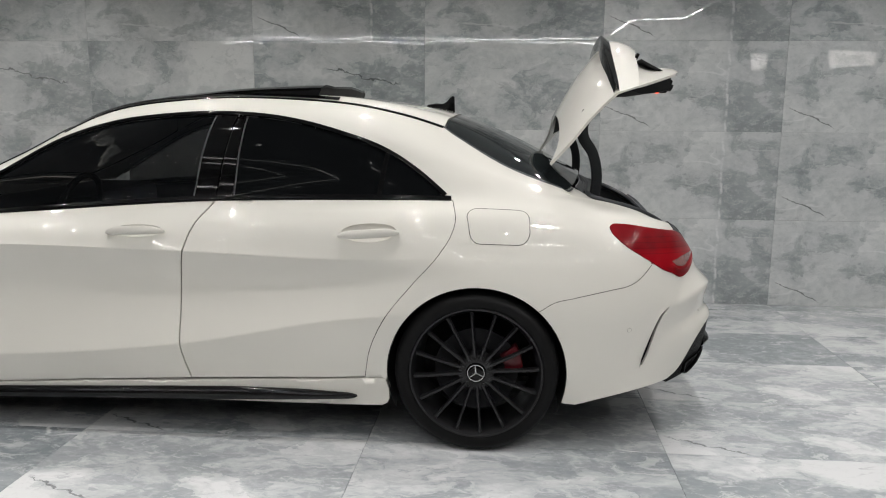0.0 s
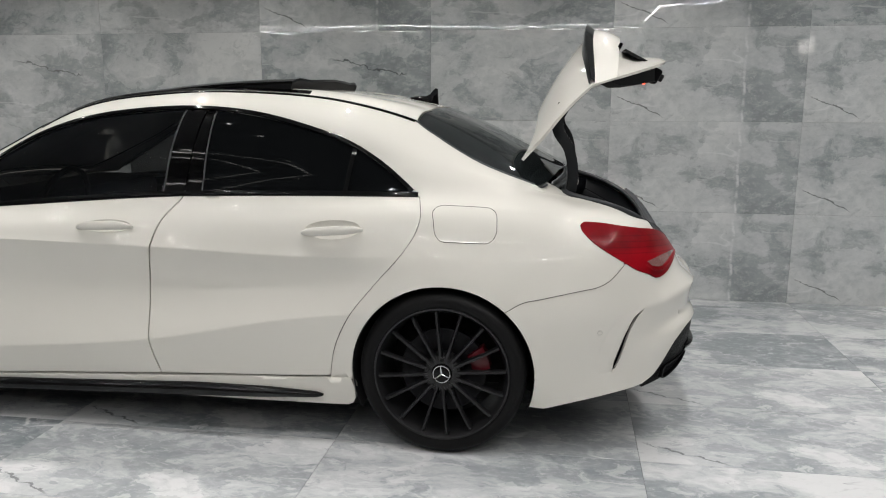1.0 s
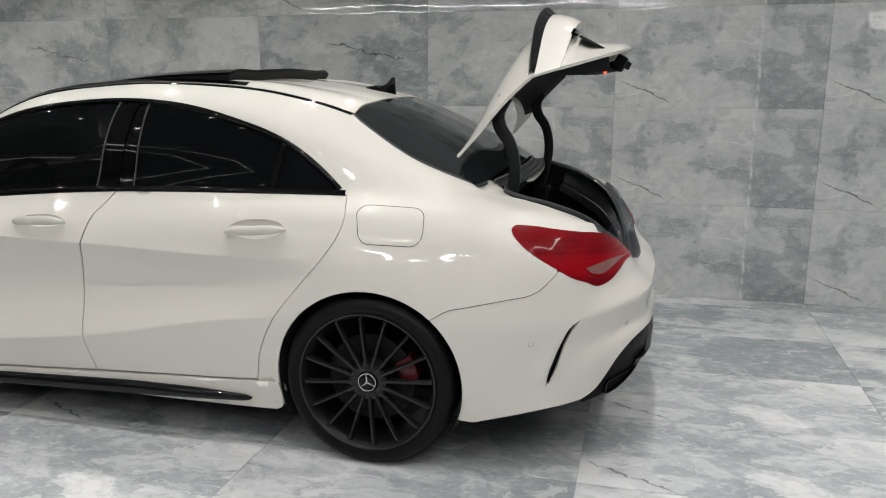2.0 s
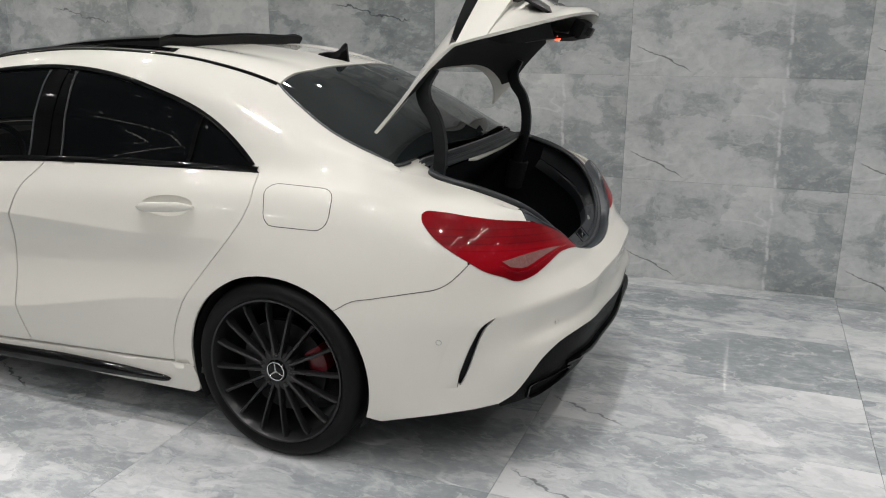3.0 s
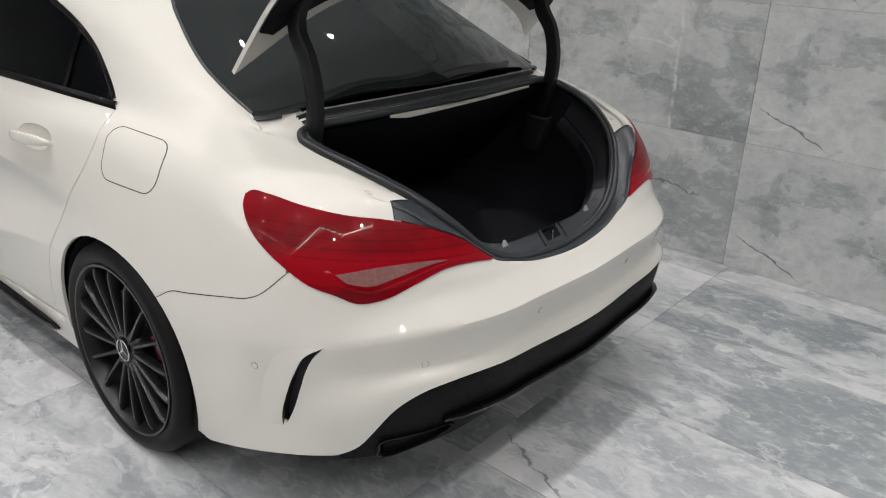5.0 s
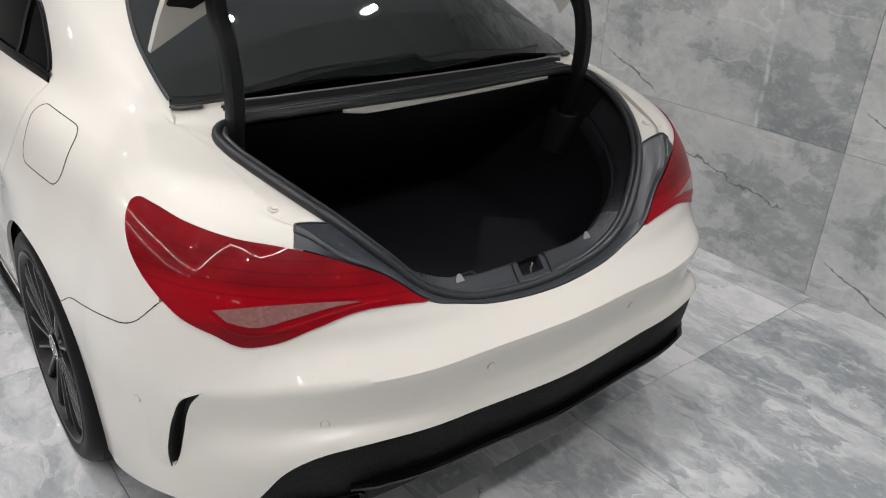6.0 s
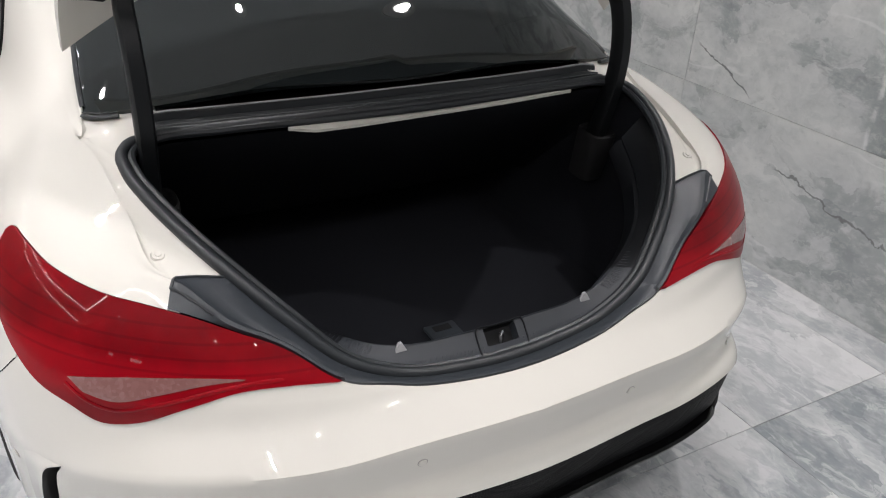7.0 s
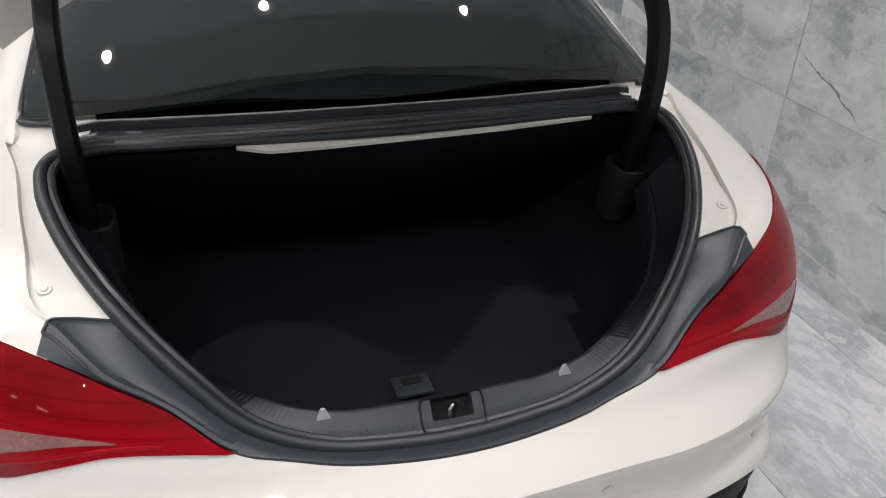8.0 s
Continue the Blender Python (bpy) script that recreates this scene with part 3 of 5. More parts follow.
def chart_mesh(outer, holes=(), step=0.025, surface=skin, out=0.0, flange=0.010, lip=0.0015):
    """Vertices, faces and normals of a panel: the part of the skin within outer and outside holes,
    with its rims turned inwards."""
    from mathutils.geometry import delaunay_2d_cdt
    loops = [resample(outer, step)] + [resample(h, step) for h in holes]
    pts, edges = [], []
    for lp in loops:
        o = len(pts)
        pts += lp
        edges += [(o + i, o + (i + 1) % len(lp)) for i in range(len(lp))]
    xs, ys = [p[0] for p in loops[0]], [p[1] for p in loops[0]]
    bd = np.array(pts)
    gx = np.arange(math.floor(min(xs) / step) * step, max(xs), step)
    gy = np.arange(math.floor(min(ys) / step) * step, max(ys), step)
    if surface is skin and max(ys) - min(ys) > 0.3:
        # finer rows beside the two creases of the flank keep them crisp
        gy = np.sort(np.concatenate([gy] + [[c - 0.005, c, c + 0.005] for c in (0.26, 0.58, 0.748) if min(ys) < c < max(ys)]))
    for x in gx:
        for y in gy:
            if np.min(np.abs(bd[:, 0] - x) + np.abs(bd[:, 1] - y)) > step * 0.55 and inside((x, y), loops[0]) and not any(inside((x, y), h) for h in loops[1:]):
                pts.append((x, y))
    v2, _, f2, ov, _, _ = delaunay_2d_cdt([Vector(p) for p in pts], edges, [], 0, 1e-6)
    v2 = [(v.x, v.y) for v in v2]
    faces = []
    for f in f2:
        c = (sum(v2[i][0] for i in f) / 3, sum(v2[i][1] for i in f) / 3)
        if inside(c, loops[0]) and not any(inside(c, h) for h in loops[1:]):
            faces.append(tuple(f))
    verts = [surface(s, w) for s, w in v2]
    normals = [skin_normal(s, w) if surface is skin else None for s, w in v2]
    if surface is not skin:
        acc = np.zeros((len(verts), 3))
        va = np.array(verts)
        for f in faces:
            nn = np.cross(va[f[1]] - va[f[0]], va[f[2]] - va[f[0]])
            for i in f:
                acc[i] += nn
        normals = [a / (np.linalg.norm(a) + 1e-12) for a in acc]
    if out:
        verts = [tuple(np.array(v) + out * n) for v, n in zip(verts, normals)]
    # rims
    if flange:
        index = {}
        for i, org in enumerate(ov):
            for o in org:
                index[o] = i
        o = 0
        for lp in loops:
            ids = [index.get(o + i, 0) for i in range(len(lp))]
            o += len(lp)
            base = len(verts)
            for i in ids:
                verts.append(tuple(np.array(verts[i]) - flange * normals[i]))
                normals.append(normals[i])
            m = len(ids)
            for i in range(m):
                j = (i + 1) % m
                if abs(verts[ids[i]][1]) < 0.002 and abs(verts[ids[j]][1]) < 0.002:
                    continue
                faces.append((ids[i], ids[j], base + j, base + i))
    return verts, faces


def mirrored(verts, faces):
    return [(x, -y, z) for x, y, z in verts], [tuple(reversed(f)) for f in faces]


def panel(name, outer, mat, parent, holes=(), label="", gap=0.0023, step=0.02, surface=skin, out=0.0, flange=0.010, sides=(1, -1), join=False):
    """A panel on one or both flanks of the car."""
    v, f = chart_mesh(inset(resample(outer, step), gap) if gap else outer, holes, step, surface, out, flange)
    obs = []
    if join:
        mv, mf = mirrored(v, f)
        v, f = v + mv, f + [tuple(i + len(v) for i in q) for q in mf]
        sides = (1,)
    for side in sides:
        vv, ff = (v, f) if side == 1 else mirrored(v, f)
        bm = bmesh.new()
        bv = [bm.verts.new(p) for p in vv]
        for q in ff:
            try:
                bm.faces.new([bv[i] for i in q])
            except ValueError:
                pass
        if join:
            bmesh.ops.remove_doubles(bm, verts=bm.verts, dist=0.0015)
        obs.append(part(name, bm, mat, parent, label))
    return obs


car = new("car")
tagged(car, "white four-door coupe with black wheels and raised boot lid", "car")


def child(name, parent=None):
    e = new(name)
    e.parent = parent or car
    return e


def grid(bm, rows, closed=False):
    """Faces over rows of points."""
    vs = [[bm.verts.new(tuple(map(float, p))) for p in r] for r in rows]
    for a, b in zip(vs, vs[1:]):
        n = len(a)
        for i in range(n if closed else n - 1):
            j = (i + 1) % n
            bm.faces.new((a[i], a[j], b[j], b[i]))
    return vs


def both(bm):
    """Adds the mirror image across the car's middle plane."""
    geo = bm.verts[:] + bm.edges[:] + bm.faces[:]
    d = bmesh.ops.duplicate(bm, geom=geo)["geom"]
    for v in (g for g in d if isinstance(g, bmesh.types.BMVert)):
        v.co.y = -v.co.y
    bmesh.ops.reverse_faces(bm, faces=[g for g in d if isinstance(g, bmesh.types.BMFace)])
    bmesh.ops.remove_doubles(bm, verts=bm.verts, dist=0.0008)
    return bm


def flip(bm):
    for v in bm.verts:
        v.co.y = -v.co.y
    bmesh.ops.reverse_faces(bm, faces=bm.faces)
    return bm


def strip_on_skin(points, half, height, mat, name, parent, sides=(1, -1), lift=0.0, label=""):
    """A rounded bead that follows chart points (s, w) on the skin."""
    obs = []
    for side in sides:
        bm = bmesh.new()
        rows = []
        pts = [np.array(skin(s, w)) for s, w in points]
        for i, (s, w) in enumerate(points):
            n = skin_normal(s, w)
            d = pts[min(i + 1, len(pts) - 1)] - pts[max(i - 1, 0)]
            d = d / (np.linalg.norm(d) + 1e-9)
            a = np.cross(d, n)
            c = pts[i] + n * lift
            rows.append([c + a * half - n * 0.004, c + a * half + n * height * 0.55, c + a * half * 0.55 + n * height, c - a * half * 0.55 + n * height, c - a * half + n * height * 0.55, c - a * half - n * 0.004])
        grid(bm, rows)
        if side == -1:
            flip(bm)
        obs.append(part(name, bm, mat, parent, label))
    return obs


# ---- outlines on the flank, as (x, height) ----
ARCH_R, HUB_Z = 0.352, 0.315
BELT = 0.80


def arch(cx, n=36, a0=-0.42, a1=math.pi + 0.2):
    return [(cx + ARCH_R * math.cos(a0 + (a1 - a0) * i / n), HUB_Z + ARCH_R * math.sin(a0 + (a1 - a0) * i / n)) for i in range(n + 1)]


def belted(pts):
    return [(s, min(w, BELT)) for s, w in pts]


door_gap_b = smooth_line([(-1.055, 0.972), (-1.12, 0.885), (-1.165, 0.76), (-1.184, 0.53), (-1.182, 0.385), (-1.150, 0.258)])
door_gap_c = smooth_line([(-0.104, 0.984), (-0.088, 0.92), (-0.105, 0.855), (-0.145, 0.791), (-0.252, 0.667), (-0.360, 0.529), (-0.418, 0.401), (-0.438, 0.289)])
door_gap_a = smooth_line([(-2.10, 0.895), (-2.14, 0.78), (-2.16, 0.53), (-2.13, 0.36), (-2.05, 0.210)])
front_door_poly = belted(sz(door_gap_a) + sz([(-1.6, 0.236)]) + sz(door_gap_b[::-1]))
rear_door_poly = belted(sz(door_gap_b) + sz([(-0.8, 0.272)]) + sz(door_gap_c[::-1]))
lens_top = smooth_line([(0.530, 0.738), (0.540, 0.750), (0.600, 0.770), (0.720, 0.780), (0.880, 0.762), (0.955, 0.758), (1.075, 0.768), (1.170, 0.792), (1.253, 0.712)], 0.012)
lens_low = smooth_line([(1.253, 0.700), (1.160, 0.650), (1.075, 0.610), (1.000, 0.560), (0.925, 0.514), (0.862, 0.510), (0.805, 0.541), (0.742, 0.566), (0.690, 0.598), (0.635, 0.632), (0.585, 0.665), (0.550, 0.696), (0.533, 0.718), (0.530, 0.735)], 0.012)
lens_poly = lens_top + lens_low[1:-1]
seam_line = smooth_line([(0.236, w_of(0.236, 0.576)), (0.300, 0.404), (0.369, 0.428), (0.450, 0.454), (0.529, 0.481), (0.585, 0.500), (0.622, 0.520), (0.655, 0.548), (0.690, 0.585)], 0.012)
arch_w = [(s, w_of(s, z)) for s, z in arch(0.0)]
dlo_top = smooth_line([(-2.25, 0.925), (-2.011, 1.058), (-1.753, 1.197), (-1.505, 1.272), (-1.265, 1.304), (-1.029, 1.313), (-0.797, 1.294), (-0.568, 1.241), (-0.386, 1.176), (-0.250, 1.092), (-0.160, 1.020), (-0.120, 0.986)])
dlo_chart = [(x, w_of(x, z, 0.78, 1.25)) for x, z in dlo_top]
dlo_chart[-1] = (-0.120, BELT)
tip = min(range(len(lens_top)), key=lambda i: abs(lens_top[i][0] - 0.978))
low_cut = min(range(len(lens_low)), key=lambda i: abs(lens_low[i][0] - 0.690))


# ---- body panels ----
doors = {}
# side edge of the rear window
glass_edge = smooth_line([(-0.165, 1.248), (-0.13, 1.228), (-0.06, 1.206), (0.03, 1.185), (0.14, 1.172), (0.24, 1.184), (0.325, 1.225)], 0.02)


def handle_hole(door_x, w0):
    return [(door_x + 0.108 * math.cos(a), w0 + 0.005 + 0.031 * math.sin(a)) for a in np.linspace(0, 2 * math.pi, 41)[:-1]]


def build_body():
    side = belted(sz([(-0.436, 0.27)]) + sz(door_gap_c[::-1])) + dlo_chart[::-1][1:]
    side += [(-2.6, 0.95), (-2.6, 1.25)] + [(s, 1.25) for s in np.linspace(-2.0, -0.18, 20)] + glass_edge
    side += [(0.355, 1.20), (0.3795, 1.10), (0.3795, 0.93)] + [(s, 0.93) for s in np.linspace(0.42, 0.968, 24)] + [(0.978, 0.80)]
    side += lens_top[:tip + 1][::-1] + lens_low[low_cut:][::-1] + seam_line[::-1]
    side += [p for p in arch_w if p[0] < 0.236 and skin(*p)[2] > 0.27]
    panel("body_side", side, paint, car, gap=0, step=0.02)
    doors["front"] = panel("front_door", front_door_poly, paint, car, gap=0.0027, holes=[handle_hole(-1.355, 0.668)])
    doors["rear"] = panel("rear_door", rear_door_poly, paint, car, gap=0.0027, holes=[handle_hole(-0.423, 0.662)])
    roof = [(-2.40, 1.252)] + [(s, 1.252) for s in np.linspace(-2.0, -0.16, 20)] + [(-0.135, 1.55), (-0.125, 1.85), (-2.40, 1.85)]
    panel("roof", roof, paint, car, gap=0, join=True, label="white roof skin behind the black glass sunroof")
    front = [(-3.0, 0.0), (-3.0, 1.85), (-2.42, 1.85), (-2.42, 1.26), (-2.62, 1.25), (-2.62, 0.94), (-2.3, 0.81)] + belted(sz(door_gap_a)) + [(-2.2, 0.02)]
    panel("front_wing", front, paint, car, gap=0.002, holes=[sz(arch(-2.699))], join=True)
    nose = bmesh.new()
    rows = []
    for k in range(9):
        a = k / 8 * math.pi / 2
        row = []
        for w in np.linspace(0.0, 1.85, 30):
            x, y, z = skin(-3.0, w)
            fx = math.sin(a) * 0.56 * (1 - 0.25 * (z - 0.45) ** 2 - 0.9 * max(0, z - 0.72))
            row.append((x - fx, y * (0.62 + 0.38 * math.cos(a)), z - 0.16 * max(0, z - 0.5) * math.sin(a)))
        rows.append(row)
    rows.append([(x + 0.05, y * 0.3, z) for x, y, z in rows[-1]])
    grid(nose, rows)
    part("front_bumper", both(nose), paint, car)


build_body()

# rear bumper with its white lip, side vents and sensors
black_edge = smooth_line([(REAR1, 0.143), (1.50, 0.1435), (1.41, 0.145), (1.234, 0.152), (1.09, 0.150), (0.984, 0.132), (0.93, 0.106), (0.896, 0.078), (0.855, 0.046), (0.800, 0.026)], 0.015)
lip_edge = smooth_line([(1.253, 0.705), (1.285, 0.662), (1.330, 0.605), (1.403, 0.548), (1.48, 0.532), (1.54, 0.527), (REAR1, 0.526)], 0.015)
vent = smooth_line([(0.772, 0.376), (0.738, 0.358), (0.709, 0.300), (0.684, 0.226), (0.665, 0.155), (0.663, 0.128)], 0.012) + smooth_line([(0.672, 0.122), (0.692, 0.165), (0.714, 0.237), (0.732, 0.300), (0.752, 0.346), (0.7725, 0.3725)], 0.012)


def build_bumper():
    b = seam_line + lens_low[1:low_cut][::-1] + lip_edge + black_edge
    b += smooth_line([(0.72, 0.021), (0.59, 0.017), (0.45, 0.006), (0.389, -0.004)], 0.02)
    b += [p for p in arch_w if p[0] > 0.236 and skin(*p)[2] > 0.205]
    bumper = panel("rear_bumper", b, paint, car, holes=[vent], gap=0.0, join=True, step=0.016)[0]
    for side in (1, -1):
        bm = bmesh.new()
        v, f = chart_mesh(inset(vent, -0.004), (), 0.02, out=-0.022, flange=0)
        bv = [bm.verts.new(p) for p in v]
        for q in f:
            bm.faces.new([bv[i] for i in q])
        if side == -1:
            flip(bm)
        part("side_vent", bm, black_matte, bumper, "black slot behind the bumper corner")
    edge = smooth_line([(0.778, 0.381), (0.737, 0.358), (0.708, 0.300), (0.683, 0.226), (0.664, 0.155), (0.660, 0.115)], 0.01)
    for side in (1, -1):
        bm = bmesh.new()
        rows = []
        for i, (s, w) in enumerate(edge):
            u = i / (len(edge) - 1)
            e = 0.75 * math.sin(math.pi * u) ** 0.7
            rows.append([np.array(skin(s + ds, w)) + skin_normal(s + ds, w) * h for ds, h in ((-0.085, -0.0006), (-0.055, 0.0022 * e), (-0.025, 0.0082 * e), (-0.005, 0.0135 * e), (-0.0015, 0.0134 * e), (-0.0006, 0.0122 * e), (-0.0008, 0.0100 * e))])
        grid(bm, rows)
        if side == -1:
            flip(bm)
        part("vent_edge", bm, paint, bumper, "raised white edge in front of the slot")
        bm = bmesh.new()
        face = []
        for i, (s, w) in enumerate(edge):
            e = 1.05 * math.sin(math.pi * i / (len(edge) - 1)) ** 0.7
            face.append([np.array(skin(s + ds, w)) + skin_normal(s + ds, w) * h for ds, h in ((-0.0008, 0.0118 * e), (0.0004, 0.0100 * e), (0.0022, -0.002), (0.0030, -0.020))])
        grid(bm, face)
        if side == -1:
            flip(bm)
        part("vent_face", bm, black_matte, bumper, "black rear face of the slot")
    spots = [(0.597, 0.300), (1.010, 0.255), (REAR1 - 0.224, 0.315)]
    for s, w in spots:
        for side in (1, -1):
            p, n = np.array(skin(s, w)), skin_normal(s, w)
            m = Matrix.Translation(p) @ Vector(n).to_track_quat("Z", "Y").to_matrix().to_4x4()
            bm = bmesh.new()
            bmesh.ops.create_cone(bm, cap_ends=True, segments=20, radius1=0.0080, radius2=0.0072, depth=0.004)
            bmesh.ops.transform(bm, verts=bm.verts, matrix=m)
            if side == -1:
                flip(bm)
            part("parking_sensor", bm, paint, bumper, "small round white sensor")
            bm = bmesh.new()
            tube(bm, [m @ Vector((0.0090 * math.cos(a), 0.0090 * math.sin(a), 0.0002)) for a in np.linspace(0, 2 * math.pi, 22)[:-1]], 0.0007, n=6, up=tuple(n), closed=True)
            if side == -1:
                flip(bm)
            part("sensor_ring", bm, ring_grey, bumper, "thin grey ring round the sensor")
    strip_on_skin(smooth_line(seam_line, 0.008), 0.0010, 0.0006, gap_black, "bumper_seam", car, lift=0.0004)
    # black lower insert with its ledge and fins
    dif = child("diffuser")
    ins = black_edge + smooth_line([(0.81, 0.012), (0.90, 0.020), (1.02, 0.03), (1.2, 0.050), (REAR1, 0.055)], 0.02)
    panel("insert", ins, insert_mat, dif, gap=-0.002, join=True, out=-0.010, flange=0.03, label="black honeycomb mesh insert")
    for side in (1, -1):
        bm = bmesh.new()
        rows = []
        for s in np.linspace(1.055, REAR1, 34):
            k = min(1.0, (s - 1.055) / 0.05)
            wl = float(np.interp(s, [1.055, 1.12, 1.6], [0.066, 0.070, 0.062]))
            p, n = np.array(skin(s, wl)), skin_normal(s, wl)
            n[2] = 0
            n = n / np.linalg.norm(n)
            q = p + n * (-0.004 + 0.012 * k)
            rows.append([p - n * 0.03 + (0, 0, 0.010), q + (0, 0, 0.006), q + n * 0.004, q - (0, 0, 0.010), p - n * 0.03 - (0, 0, 0.016)])
        grid(bm, rows)
        if side == -1:
            flip(bm)
        part("splitter", bm, black_gloss, dif, "gloss black ledge")
    for y in (-0.56, -0.28, 0.0, 0.28, 0.56):
        bm = bmesh.new()
        x1 = 0.905 - 0.42 * y * y
        box(bm, x1 - 0.24, x1 - 0.02, y - 0.006, y + 0.006, 0.262, 0.325, 0.003)
        part("fin", bm, black_matte, dif)
    # one flattened tailpipe end behind each corner, following the curve of the bumper
    for s0, s1 in ((0.890, 1.085),):
        for side in (1, -1):
            bm = bmesh.new()
            rows = []
            for deep, k in ((-0.17, 0.90), (0.006, 1.0), (0.013, 0.98), (0.013, 0.92), (0.004, 0.86), (-0.14, 0.82)):
                ring = []
                for a in np.linspace(0, 2 * math.pi, 33)[:-1]:
                    u = math.copysign(abs(math.cos(a)) ** 0.45, math.cos(a)) * k
                    v = math.copysign(abs(math.sin(a)) ** 0.45, math.sin(a)) * k
                    sm = (s0 + s1) / 2 + (s1 - s0) / 2 * u * (1.0 if v < 0 else 0.94)
                    p, n = np.array(skin(sm, 0.06)), skin_normal(sm, 0.10)
                    n = np.array((n[0], n[1], 0)) / math.hypot(n[0], n[1])
                    rise = 0.305 + 0.27 * (sm - 0.895)
                    ring.append((p[0] + n[0] * (deep - 0.016), p[1] + n[1] * (deep - 0.016), rise + (0.029 - 0.115 * (sm - 0.895)) * v))
                rows.append(ring)
            grid(bm, rows, closed=True)
            if side == -1:
                flip(bm)
            part("exhaust_tip", bm, black_chrome, dif, "flattened black chrome tailpipe end")
    bm = bmesh.new()
    pts = smooth_line([(0.74, -0.58), (0.83, -0.3), (0.86, 0.0), (0.83, 0.3), (0.74, 0.58)], 0.05)
    grid(bm, [[(x, y, 0.30), (x - 0.10, y, 0.225), (x - 0.45, y, 0.21)] for x, y in pts])
    part("undertray", bm, black_matte, dif)


# ---- lamps ----
clear_poly = smooth_line([(0.805, 0.600), (0.890, 0.619), (0.970, 0.632), (1.090, 0.656)], 0.012) + smooth_line([(1.086, 0.651), (1.020, 0.622), (0.955, 0.590), (0.882, 0.564), (0.832, 0.575)], 0.012)


def build_lamps():
    for side in (1, -1):
        lamp = panel("tail_lamp", lens_poly, lens_red, car, gap=0.0012, out=0.0030, step=0.014, flange=0.03, sides=(side,), label="glossy red tail lamp lens")[0]
        panel("reversing_light", clear_poly, lens_clear, lamp, gap=0.0, out=0.0046, step=0.014, flange=0.004, sides=(side,), label="pale clear wedge in the red lens")
        rib = smooth_line([(0.800, 0.585), (0.840, 0.556), (0.882, 0.543), (0.955, 0.566), (1.045, 0.614), (1.150, 0.674)], 0.012)
        strip_on_skin(rib, 0.0030, 0.0018, lens_red, "lens_ridge", lamp, (side,), 0.003, "raised red ridge under the clear wedge")


